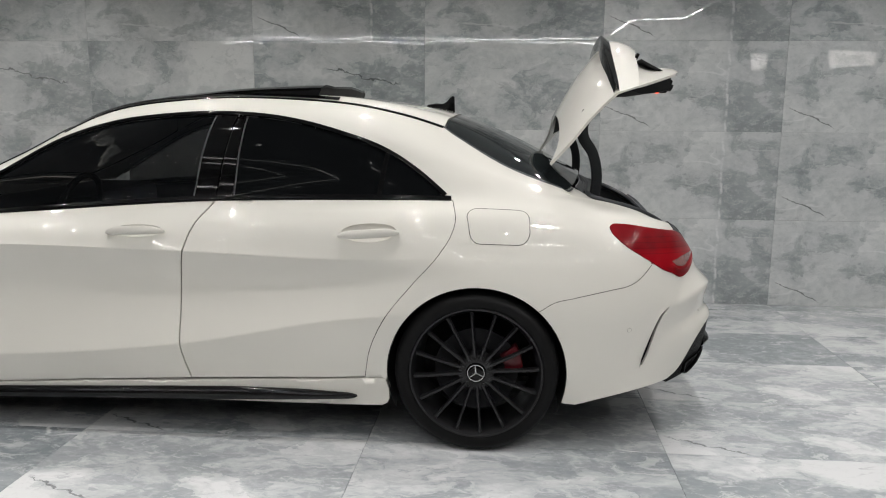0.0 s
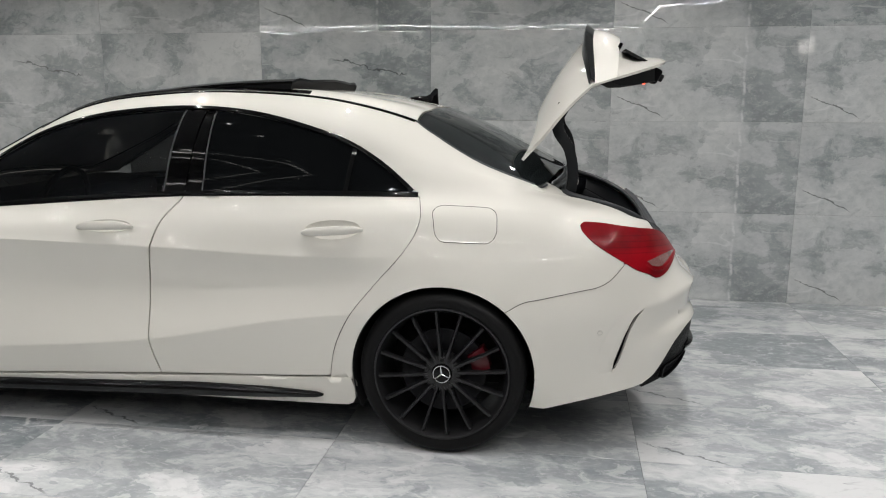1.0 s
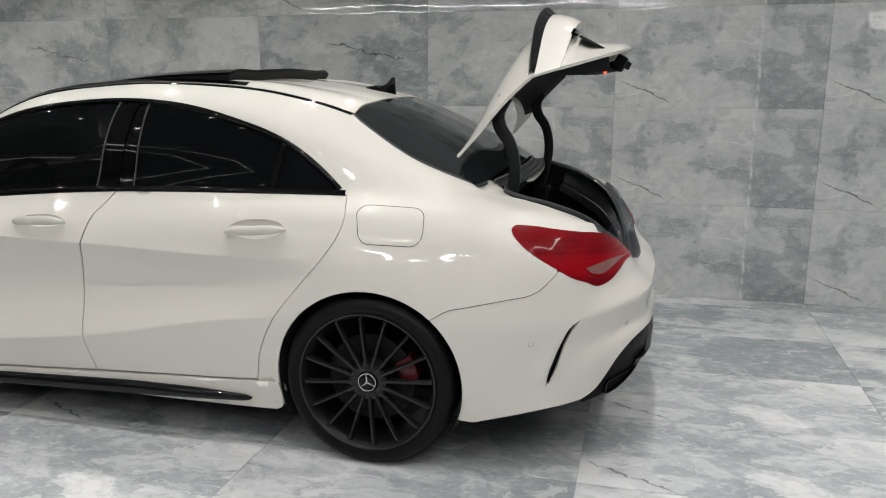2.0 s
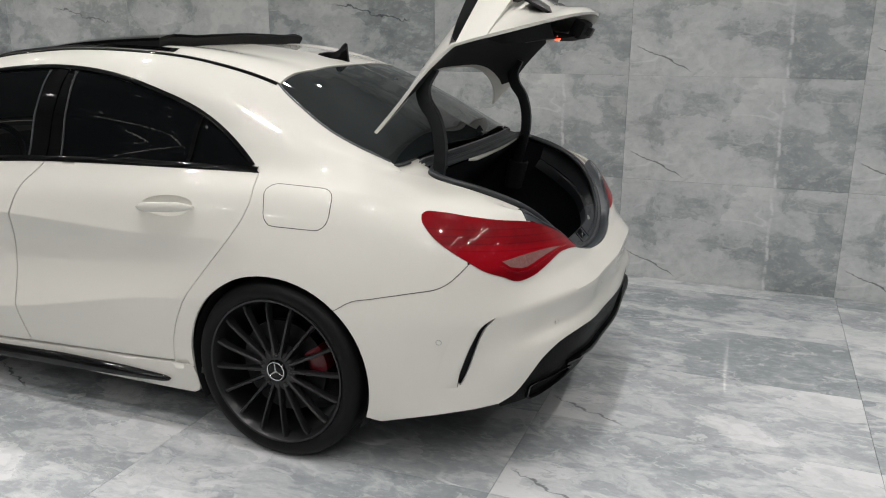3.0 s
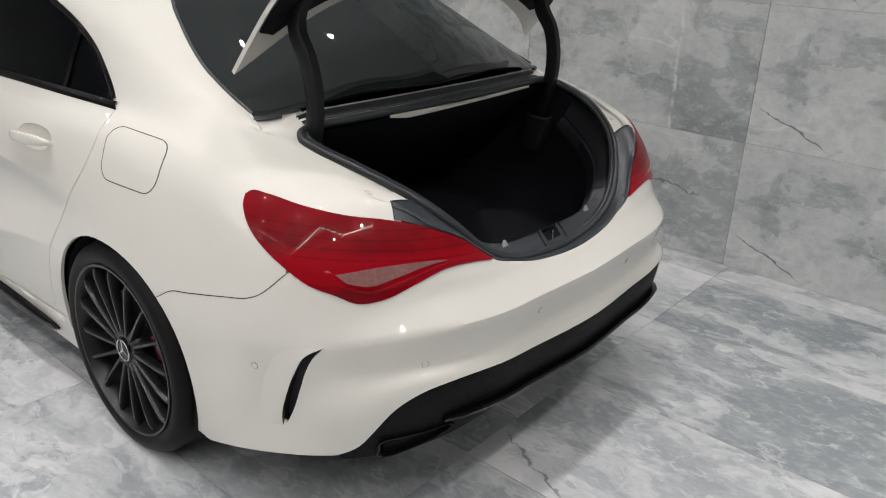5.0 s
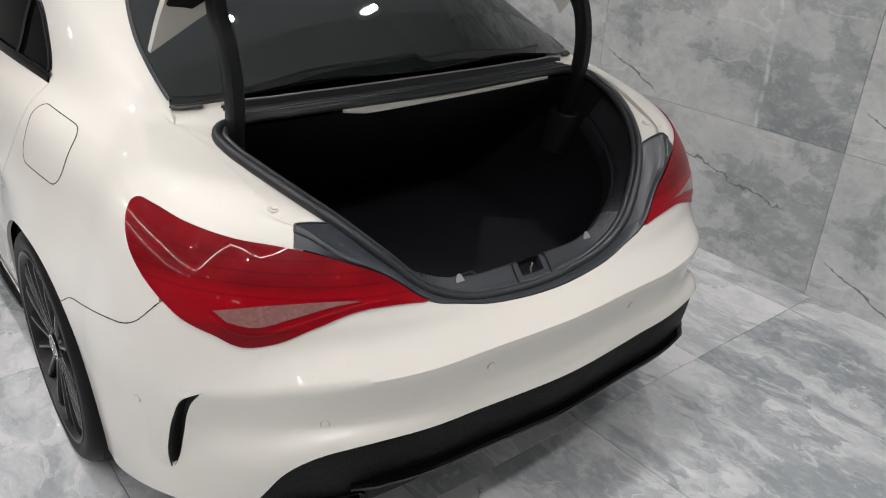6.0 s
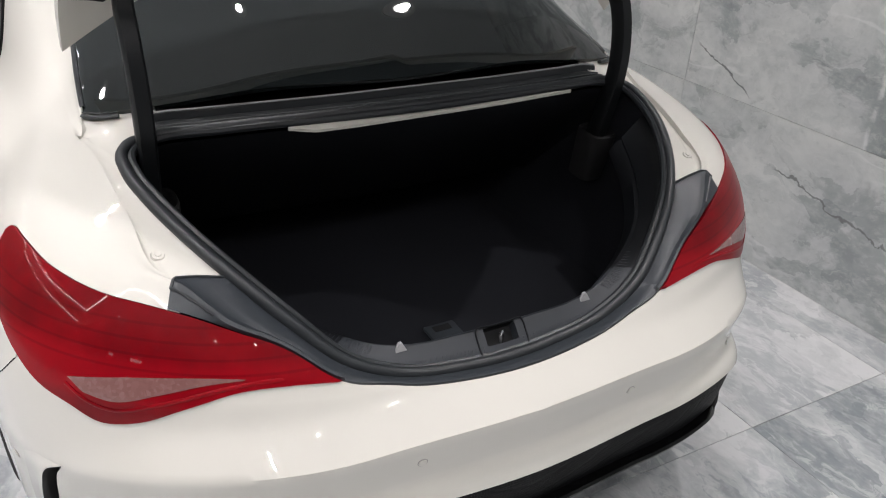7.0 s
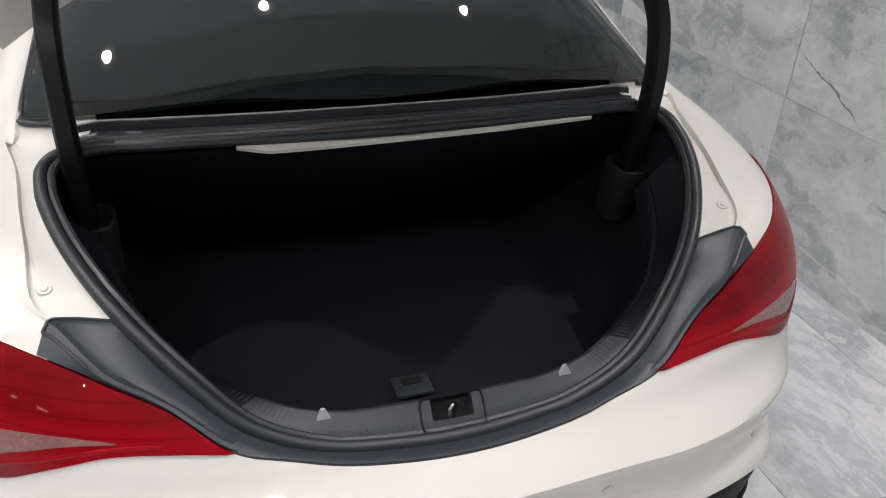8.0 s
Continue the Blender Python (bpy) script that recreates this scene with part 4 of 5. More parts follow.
# ---- glass, pillars and bright trim ----
def build_glass():
    xs_top = lambda x: float(np.interp(x, [p[0] for p in dlo_chart], [p[1] for p in dlo_chart]))

    def pane(x_low0, x_top0, x_low1, x_top1, n=26):
        """The part of the window band between two slanted pillars."""
        top = [(x, xs_top(x) - 0.006) for x in np.linspace(x_top0, x_top1, n)]
        low = [(x, BELT + 0.012) for x in np.linspace(x_low1, x_low0, n)]
        return top + low

    for name, args, mat, out, label in (
        ("front_window", (-2.17, -2.15, -1.150, -1.075), clear_tint, -0.006, "dark tinted front side window"),
        ("rear_side_window", (-0.985, -0.945, -0.405, -0.375), glass, -0.006, "black tinted rear side window"),
        ("quarter_window", (-0.390, -0.362, -0.150, -0.158), glass, -0.006, "small black tinted quarter light"),
        ("pillar_trim", (-1.145, -1.070, -1.060, -0.985), black_gloss, -0.002, "gloss black pillar cover"),
        ("pillar_trim", (-1.056, -0.981, -0.990, -0.950), black_gloss, -0.003, "gloss black pillar cover"),
        ("window_divider", (-0.409, -0.379, -0.388, -0.360), black_gloss, 0.001, "slim black divider bar"),
    ):
        panel(name, pane(*args), mat, car, gap=0.001, out=out, step=0.03, flange=0.012, label=label)
    for low_x, top_x in ((-1.149, -1.074), (-0.984, -0.944)):
        rise = [(low_x + (top_x - low_x) * u, BELT + 0.016 + (xs_top(top_x) - 0.014 - BELT - 0.016) * u) for u in np.linspace(0, 1, 16)]
        strip_on_skin(rise, 0.0022, 0.0022, edge_grey, "window_guide", car, lift=-0.001, label="slim grey edge of the side window")
    strip_on_skin([(s, w + 0.004) for s, w in dlo_chart[3:-1]], 0.0085, 0.005, black_gloss, "window_trim", car, label="gloss black window surround")
    strip_on_skin([(s, BELT + 0.006) for s in np.linspace(-2.15, -0.112, 50)], 0.0105, 0.006, black_gloss, "belt_trim", car, label="gloss black strip along the window sill")
    rear = [(-0.152, 1.258), (-0.130, 1.55), (-0.120, 1.85)] + smooth_line([(0.440, 1.85), (0.425, 1.65), (0.395, 1.45), (0.332, 1.225)], 0.03) + [(s, w - 0.004) for s, w in glass_edge[::-1][1:]]
    win = panel("rear_window", rear, rear_glass_mat, car, gap=0.0, join=True, surface=upper, out=-0.003, label="dark tinted rear window")[0]
    strip_on_skin([(s, w + 0.004) for s, w in glass_edge], 0.0040, 0.0012, rubber, "window_seal", win)
    for side in (1, -1):
        foot = [upper(s, w) for s, w in smooth_line([(0.335, 1.222), (0.352, 1.275), (0.368, 1.33)], 0.015)]
        bm = bmesh.new()
        tube(bm, [(x + 0.003, y, z - 0.006) for x, y, z in foot], 0.0055, 0.0045, 8)
        tube(bm, [(x - 0.004, y, z - 0.001) for x, y, z in foot], 0.0016, 0.0014, 8)
        if side == -1:
            flip(bm)
        part("lower_seal", bm, rubber, win, "black rubber along the foot of the window")
    screen = [(-2.36, 1.27), (-2.36, 1.85), (-1.62, 1.85), (-1.66, 1.55), (-1.80, 1.27)]
    panel("windscreen", screen, glass, car, gap=0.0, join=True, out=0.004, label="dark tinted windscreen")
    # roof: black glass sunroof, tilted up at its rear edge, and the ditch strips
    bm = bmesh.new()
    rows = []
    low = []
    for u in np.linspace(0, 1, 28):
        row, base = [], []
        for k in np.linspace(-1, 1, 27):
            x = -1.62 + u * (0.938 + 0.028 * (1 - k * k))
            lift = 0.004 + 0.040 * max(0.0, (x + 1.45) / 0.78) ** 1.4
            y = k * 0.505
            p = skin(x, min(1.85, 1.25 + (0.56 - abs(y)) / 0.56 * 0.60))
            row.append((x, y, p[2] + lift - 0.008 * max(0.0, abs(k) - 0.85) / 0.15))
            base.append((x - (0.012 if u == 1 else 0.0), y * 0.985, p[2] + 0.0006))
        rows.append(row)
        low.append(base)
    grid(bm, rows)
    # dark bellows between the raised glass and the roof
    edge = lambda r: [p[0] for p in r] + list(r[-1][1:-1]) + [p[-1] for p in reversed(r)] + list(reversed(r[0][1:-1]))
    drop = [[(x, y, z - 0.010) for x, y, z in r] for r in rows]
    grid(bm, [edge(rows), edge(drop)], closed=True)
    bmesh.ops.remove_doubles(bm, verts=bm.verts, dist=0.0004)
    sunroof = part("sunroof", bm, black_gloss, car, "black glass sunroof, tilted open at its rear edge")
    bm = bmesh.new()
    grid(bm, [edge(drop), edge(low)], closed=True)
    part("bellows", bm, liner, sunroof, "matt black bellows under the raised glass")
    strip_on_skin([(s, 1.246) for s in np.linspace(-1.75, -0.165, 44)], 0.008, 0.003, black_gloss, "roof_strip", car, label="black drip strip along the roof")
    for side in (1, -1):
        bm = bmesh.new()
        grid(bm, [[np.array(skin(x, 1.262)) + (0, 0, 0.003), np.array(skin(x, 1.30)) + (0, 0, 0.004)] for x in np.linspace(-1.7, -0.60, 30)])
        if side == -1:
            flip(bm)
        part("roof_edge", bm, black_gloss, car, "gloss black band beside the sunroof")
    # antenna
    bm = bmesh.new()
    z0 = 1.345
    rows = []
    for i, (x, h, hw) in enumerate([(-0.300, 0.000, 0.006), (-0.282, 0.016, 0.024), (-0.245, 0.028, 0.034), (-0.210, 0.033, 0.034), (-0.192, 0.046, 0.018), (-0.178, 0.066, 0.011), (-0.166, 0.076, 0.008), (-0.156, 0.074, 0.006), (-0.153, 0.0, 0.012)]):
        rows.append([(x, hw * math.cos(a), z0 - 0.020 * (x + 0.285) / 0.12 + h * max(0, math.sin(a)) ** 0.7 - (0.006 if math.sin(a) <= 0 else 0)) for a in np.linspace(-0.2, math.pi + 0.2, 13)])
    grid(bm, rows)
    part("antenna", bm, black_gloss, car, "gloss black fin antenna")


# ---- handles, flap, skirts ----
def build_flank():
    for door_x, w0, which in ((-1.355, 0.668, "front"), (-0.423, 0.662, "rear")):
        for door, side in zip(doors[which], (1, -1)):
            bm = bmesh.new()
            rows = []
            for u in np.linspace(-1, 1, 19):
                s = door_x + 0.118 * u
                e = (1 - abs(u) ** 5)
                n = skin_normal(s, w0)
                c = np.array(skin(s, w0)) + (0, 0, -0.004 + 0.003 * u)
                off = 0.008 + 0.026 * (1 - abs(u) ** 3.0) ** 0.8
                hh = 0.0050 + 0.0125 * e
                ring = []
                for a in np.linspace(0, 2 * math.pi, 13)[:-1]:
                    ring.append(c + n * (off + 0.010 * math.cos(a)) + np.array((0, 0, hh * math.sin(a))))
                rows.append(ring)
            vs = grid(bm, rows, closed=True)
            bm.faces.new(vs[0][::-1])
            bm.faces.new(vs[-1])
            if side == -1:
                flip(bm)
            part("door_handle", bm, paint, door, "white bar handle")
            bm = bmesh.new()
            rows = []
            for u in np.linspace(-1, 1, 19):
                s = door_x + 0.110 * u
                hh = 0.032 * math.sqrt(max(0.0, 1 - u * u)) + 0.0015
                row = []
                for v in np.linspace(-1, 1, 9):
                    dep = -0.0205 * (1 - u * u) ** 0.7 * (1 - v * v) ** 0.7 - 0.0006
                    p, n = np.array(skin(s, w0 + 0.005 + hh * v)), skin_normal(s, w0)
                    row.append(p + n * dep)
                rows.append(row)
            grid(bm, rows)
            if side == -1:
                flip(bm)
            part("handle_bowl", bm, paint, door, "shallow white recess behind the handle")
    flap = []
    for cx, cw, a0 in ((0.152, 0.707, 0), (-0.003, 0.710, 1), (0.007, 0.666, 2), (0.154, 0.662, 3)):
        flap += [(cx + 0.043 * math.cos(math.pi / 2 * (a0 + t)), cw + 0.043 * math.sin(math.pi / 2 * (a0 + t))) for t in np.linspace(0, 1, 6)]
    panel("fuel_flap", flap, paint, car, gap=0.0, out=0.0006, step=0.02, sides=(1,), flange=0.002, label="white rounded fuel filler flap")
    strip_on_skin(resample(flap, 0.006) + flap[:1], 0.0012, 0.0008, gap_black, "flap_gap", car, (1,), 0.0003)
    # skirts
    skirt = sz([(-2.28, 0.196), (-1.6, 0.230), (-0.8, 0.268), (-0.44, 0.285), (-0.357, 0.288)]) + [(-0.344, 0.060), (-0.343, 0.020), (-0.352, 0.002), (-0.375, -0.008), (-0.44, -0.008), (-2.28, 0.0)]
    panel("side_skirt", skirt, paint, car, gap=0.0015, out=0.0015, flange=0.04)
    for side in (1, -1):
        bm = bmesh.new()
        rows = []
        for x in np.append(np.linspace(-2.28, -0.51, 38), [-0.50, -0.49, -0.482, -0.476, -0.4725]):
            e = min(1.0, max(0.0, (-0.470 - x) / 0.26)) ** 0.5
            tip = min(1.0, max(0.02, (-0.472 - x) / 0.03)) ** 0.5
            zt = float(np.interp(x, [-2.28, -1.0, -0.70, -0.475], [0.180, 0.228, 0.227, 0.216]))
            zb = float(np.interp(x, [-2.28, -1.0, -0.475], [0.135, 0.170, 0.194]))
            mid, h = (zt + zb) / 2, (zt - zb) / 2 * tip
            y = -0.30 - float(section_at(x)[0](0.05))
            o = 0.006 + 0.022 * e
            rows.append([(x, y + 0.02, mid + h)] + [(x, y - o * math.sin(math.pi * u) ** 0.6 * (0.75 + 0.5 * u), mid + h * math.cos(math.pi * u)) for u in np.linspace(0.06, 0.97, 9)] + [(x, y + 0.03, mid - h)])
        grid(bm, rows)
        if side == -1:
            flip(bm)
        part("skirt_blade", bm, blade_gloss, car, "gloss black blade along the side skirt")
    # black sheets added inside: their colour stands in for shade behind the joints
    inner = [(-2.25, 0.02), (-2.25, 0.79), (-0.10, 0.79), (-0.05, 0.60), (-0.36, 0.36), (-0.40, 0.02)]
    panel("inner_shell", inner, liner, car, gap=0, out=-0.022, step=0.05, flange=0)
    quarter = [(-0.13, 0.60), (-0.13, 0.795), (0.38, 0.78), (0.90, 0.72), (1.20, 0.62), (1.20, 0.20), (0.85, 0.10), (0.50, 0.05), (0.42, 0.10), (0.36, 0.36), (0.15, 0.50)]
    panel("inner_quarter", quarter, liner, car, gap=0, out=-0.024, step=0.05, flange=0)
    for cx in (0.0, -2.699):
        for side in (1, -1):
            bm = bmesh.new()
            prof = [(0.349, -0.868 + 0.012), (0.352, -0.84), (0.365, -0.70), (0.365, -0.56), (0.02, -0.55)]
            n = 40
            rows = []
            for i in range(n + 1):
                a = -0.45 + (math.pi + 0.9) * i / n
                rows.append([(cx + r * math.cos(a), y, HUB_Z + r * math.sin(a)) for r, y in prof])
            grid(bm, rows)
            if side == -1:
                flip(bm)
            part("wheel_arch_liner", bm, liner, car)
    bm = bmesh.new()
    box(bm, -3.3, 0.62, -0.55, 0.55, 0.185, 0.21)
    box(bm, -2.25, -0.40, -0.80, 0.80, 0.165, 0.19)
    part("underbody", bm, liner, car)


# ---- boot ----
SEAL = [(0.478, 0.0, 1.003), (0.472, -0.20, 1.001), (0.452, -0.40, 0.996), (0.440, -0.515, 0.990), (0.447, -0.548, 0.984), (0.468, -0.563, 0.977), (0.516, -0.564, 0.964), (0.589, -0.547, 0.945), (0.682, -0.507, 0.909), (0.748, -0.464, 0.871),
        (0.815, -0.392, 0.800), (0.857, -0.312, 0.722), (0.874, -0.215, 0.676), (0.884, -0.090, 0.658), (0.887, -0.03, 0.655), (0.8875, 0.0, 0.6548)]
seal_half = smooth_line(SEAL, 0.015)
_fine = smooth_line(SEAL, 0.007)
seal_ring = _fine + [(x, -y, z) for x, y, z in _fine[::-1]][1:-1]


def near_seal(p):
    return min(seal_half, key=lambda q: (q[0] - p[0]) ** 2 + (q[1] - p[1]) ** 2 + (q[2] - p[2]) ** 2)


def build_boot():
    boot = child("boot")
    # ribbed rubber seal all round the opening
    bm = bmesh.new()
    tube(bm, [(x, y, z + 0.005) for x, y, z in seal_ring], 0.0105, 0.012, 12, closed=True)
    part("boot_seal", bm, rubber, boot, "black rubber door seal round the opening")
    bm = bmesh.new()
    cen = np.array((0.68, 0.0, 0.86))
    ring2 = []
    for x, y, z in seal_ring:
        d = cen - (x, y, z)
        d[2] = 0
        d = d / np.linalg.norm(d)
        ring2.append((x + 0.017 * d[0], y + 0.017 * d[1], z + 0.004))
    tube(bm, ring2, 0.007, 0.008, 8, closed=True)
    part("seal_lip", bm, rubber, boot, "second lip of the black rubber seal")
    # white channel between the outer skin and the seal
    for side in (1, -1):
        bm = bmesh.new()
        rows = []
        inner_path = smooth_line([(0.360, -0.492, 1.024), (0.395, -0.505, 1.012), (0.425, -0.528, 0.997), (0.447, -0.556, 0.987), (0.516, -0.569, 0.969), (0.589, -0.552, 0.950), (0.682, -0.514, 0.914), (0.750, -0.470, 0.876), (0.798, -0.430, 0.826), (0.818, -0.396, 0.785)], 0.015)
        outer_path = smooth_line([(0.312, 1.246), (0.344, 1.20), (0.366, 1.08), (0.368, 0.925), (0.410, 0.914), (0.520, 0.916), (0.650, 0.918), (0.790, 0.918), (0.900, 0.918), (0.974, 0.914), (1.005, 0.88)], 0.01)
        k = len(inner_path)
        for i, q in enumerate(inner_path):
            s, w = outer_path[int(round((len(outer_path) - 1) * i / (k - 1)))]
            p = np.array(skin(s, w)) - skin_normal(s, w) * (0.0016 + 0.007 * max(0.0, 1 - i / 4) + 0.003 * max(0.0, i / (k - 1) - 0.93) / 0.07)
            q = np.array(q)
            d = (q - p) / (np.linalg.norm(q - p) + 1e-9)
            g = min(1.0, np.linalg.norm(q - p) / 0.05)
            h = np.array((0, 0, min(1.0, i / 12)))
            rows.append([p - h * 0.0005, p + d * 0.005 * g - h * 0.004, p + d * 0.010 * g - h * 0.007, p + d * 0.020 * g - h * 0.0075, p + d * 0.027 * g - h * 0.005, p + d * 0.034 * g - h * 0.004, (p + q) / 2 - h * 0.005, q - h * 0.005, q + d * 0.012 - h * 0.012])
        grid(bm, rows)
        if side == -1:
            flip(bm)
        part("boot_channel", bm, paint, boot, "white painted water channel beside the opening")
        bm = bmesh.new()
        flat = np.array([r[3:8] for r in rows])
        i, j = min(((i, j) for i in range(1, len(rows) - 1) for j in range(1, 4)), key=lambda ij: np.linalg.norm(flat[ij][:2] - (0.688, -0.544)))
        up = Vector(np.cross(flat[i + 1, j] - flat[i - 1, j], flat[i, j + 1] - flat[i, j - 1])).normalized()
        up = up if up.z > 0 else -up
        lathe(bm, [(0.0, 0.0040), (0.0045, 0.0040), (0.0055, 0.0022), (0.0095, 0.0018), (0.0115, -0.003)], (0, 0, 0), 20)
        bmesh.ops.transform(bm, verts=bm.verts, matrix=Matrix.Translation(flat[i, j]) @ Vector((0, 1, 0)).rotation_difference(up).to_matrix().to_4x4())
        if side == -1:
            flip(bm)
        part("rubber_stop", bm, paint, boot, "small round white buffer")
        # dark plastic cover between lamp and seal
        bm = bmesh.new()
        rows = []
        for i, u in enumerate(np.linspace(0, 1, 24)):
            s = 0.958 + (1.258 - 0.958) * u
            w = float(np.interp(s, [p[0] for p in lens_top], [p[1] for p in lens_top]))
            p = np.array(skin(s, w + 0.004))
            j = int(round(np.interp(u, [0, 1], [seal_half.index(near_seal((0.764, -0.468, 0.868))), seal_half.index(near_seal((0.862, -0.302, 0.712)))])))
            q = np.array(seal_half[j])
            d = (q - p) / (np.linalg.norm(q - p) + 1e-9)
            up = np.array((0.35, -0.25, 0.9))
            e = math.sin(math.pi * min(1, 0.12 + u * 0.9)) ** 0.5
            low = [p - up * 0.004, p + d * 0.002 + up * 0.006, p + d * 0.010 + up * 0.010, p * 0.84 + q * 0.16 + up * 0.008, p * 0.72 + q * 0.28 + up * 0.003, p * 0.60 + q * 0.40 + up * (0.004 + 0.002 * e), (p + q) / 2 + up * 0.007 * e, p * 0.2 + q * 0.8 + up * 0.005, q - up * 0.004]
            # the top end follows the wing's shoulder, then falls away to the flat lower part
            ws = np.linspace(w + 0.002, 0.93, 5)
            crest = [np.array(skin(s, v, 0.0035)) for v in ws]
            high = crest + [crest[-1] * (1 - t) + q * t + (0, 0, 0.003) for t in (0.35, 0.70, 0.95)] + [q - up * 0.004]
            bl = max(0.0, 1 - u / 0.42)
            bl = bl * bl * (3 - 2 * bl)
            rows.append([a * (1 - bl) + c * bl for a, c in zip(low, high)])
        ahead = (rows[0][4] - rows[2][4]) / np.linalg.norm(rows[0][4] - rows[2][4])
        tuck = (rows[0][-1] - rows[0][0]) / np.linalg.norm(rows[0][-1] - rows[0][0])
        lead = [[r + ahead * a + tuck * (c if i < 4 else c * 0.3) - np.array((0.0, 0.0, z)) for i, r in enumerate(rows[0])] for a, z, c in ((0.004, 0.024, 0.002), (0.004, 0.003, 0.002), (0.002, 0.0006, 0.001))]
        grid(bm, lead + rows)
        if side == -1:
            flip(bm)
        part("lamp_cover", bm, grey_plastic, boot, "dark grey moulded plastic cover beside the lamp")
        bm = bmesh.new()
        tube(bm, [tuple(v + np.array((0, 0, 0.0006))) for v in lead[-1][1:-1]], 0.0026, 0.0020, 8)
        tube(bm, [tuple(v + np.array((0, 0, 0.0006))) for v in [lead[-1][1]] + [r[1] for r in rows[:7]]], 0.0026, 0.0020, 8)
        if side == -1:
            flip(bm)
        part("cover_rim", bm, rubber, boot, "dark raised rim of the cover")
    # plastic sill between the white lip and the seal
    bm = bmesh.new()
    rows = []
    lip = smooth_line([(1.240, 0.715)] + [(1.285, 0.664), (1.330, 0.607), (1.403, 0.550), (1.48, 0.534), (1.54, 0.529), (REAR1, 0.528)], 0.012)
    n = len(lip)
    j0 = seal_half.index(near_seal((0.860, -0.305, 0.715)))
    for i, (s, w) in enumerate(lip):
        p = np.array(skin(s, w))
        j = min(len(seal_half) - 1, int(round(j0 + (len(seal_half) - 1 - j0) * i / (n - 1))))
        q = np.array(seal_half[j]) + (0.004, 0, 0.0)
        rows.append([p - (0.002, 0, 0.012), p + (-0.003, 0, 0.002), p * 0.8 + q * 0.2 + (0, 0, 0.006), (p + q) / 2 + (0, 0, 0.006), q + (0, 0, 0.002)])
    grid(bm, rows)
    part("sill_strip", both(bm), grey_plastic, boot, "dark grey plastic strip on the loading edge")
    # inner load sill, sloping up and inwards
    bm = bmesh.new()
    rows = []
    top = smooth_line([(0.548, -0.492, 0.886), (0.656, -0.456, 0.830), (0.748, -0.388, 0.780), (0.797, -0.307, 0.738), (0.822, -0.237, 0.711), (0.832, -0.180, 0.701), (0.836, -0.08, 0.698), (0.837, 0.0, 0.697)], 0.015)
    js = np.linspace(seal_half.index(near_seal((0.560, -0.582, 0.955))), len(seal_half) - 1, len(top))
    def sill_row(q, p, deep):
        n = np.array((0.55, 0, 0.83)) * -0.022 * deep
        at = lambda k, h: p + (q - p) * k + (0, 0, h)
        return [p - (0, 0, 0.008), at(0.20, 0.001), at(0.40, 0.003), at(0.44, 0.003) + n, at(0.92, 0.005) + n, at(0.95, 0.005), q + (0.004, -0.002, 0.003), q + (-0.004, 0.004, 0.0), q + (-0.02, 0.012, -0.03)]

    recess = []
    pairs = [(np.array(q), np.array(seal_half[int(round(j))]) + (-0.006, 0.004, 0.0)) for q, j in zip(top, js)]
    for (q, p), (q1, p1) in zip(pairs, pairs[1:] + pairs[-1:]):
        rows.append(sill_row(q, p, 1.0 if q[1] > -0.034 else 0.0))
        if q[1] <= -0.034 < q1[1]:
            k = (-0.034 - q[1]) / (q1[1] - q[1])
            qa, pa = q + (q1 - q) * k, p + (p1 - p) * k
            rows += [sill_row(qa, pa, 0.0), sill_row(qa + (0, 0.002, 0), pa + (0, 0.002, 0), 1.0)]
            recess.append(rows[-1])
        elif q[1] > -0.034:
            recess.append(rows[-1])
    cut = next(i for i, q in enumerate(top) if q[1] > -0.300)
    n_top = len(top)
    grid(bm, rows[cut:])
    part("load_sill", both(bm), sill_grey, boot, "dark grey ribbed plastic load sill")
    for side in (1, -1):
        bm = bmesh.new()
        grid(bm, rows[:cut + 1])
        if side == -1:
            flip(bm)
        part("side_trim", bm, side_plastic, boot, "black plastic side trim of the opening")
    for i in range(n_top - 27, n_top - 3):
        high = i < n_top - 17
        for side in (1, -1):
            bm = bmesh.new()
            a, b = np.array(rows[i][0]) * 0.3 + np.array(rows[i][1]) * 0.7, np.array(rows[i][6])
            for shift in (0.0, 0.5):
                a1, b1 = a * (1 - shift) + (np.array(rows[i + 1][0]) * 0.3 + np.array(rows[i + 1][1]) * 0.7) * shift, b * (1 - shift) + np.array(rows[i + 1][6]) * shift
                span = (0.50, 0.72, 0.94) if high else (0.06, 0.20, 0.36)
                tube(bm, [tuple(a1 * (1 - t) + b1 * t + np.array((0.0002, 0, 0.0008 + 0.003 * t))) for t in span], 0.0010, 0.0006, 6)
            if side == -1:
                flip(bm)
            part("rib", bm, sill_grey, boot)
    for y in (-0.200, 0.200):
        bm = bmesh.new()
        near = min(top, key=lambda q: abs(q[1] + 0.200))
        face = [bm.verts.new((near[0] + 0.012 - 0.25 * v, y + u, near[2] - 0.002 + v)) for u, v in ((-0.011, 0.0), (0.011, 0.0), (0.003, 0.015), (-0.003, 0.015))]
        back = [bm.verts.new((near[0] + 0.006 - 0.25 * v, y + u, near[2] - 0.002 + v)) for u, v in ((-0.011, 0.0), (0.011, 0.0), (0.003, 0.015), (-0.003, 0.015))]
        bm.faces.new(face)
        bm.faces.new(back)
        for i in range(4):
            bm.faces.new((face[i], face[(i + 1) % 4], back[(i + 1) % 4], back[i]))
        part("marker", bm, grey_light, boot, "small light grey triangular tab")
    # lock recess and striker
    bm = bmesh.new()
    lift = np.array((0.55, 0, 0.83)) * 0.0012
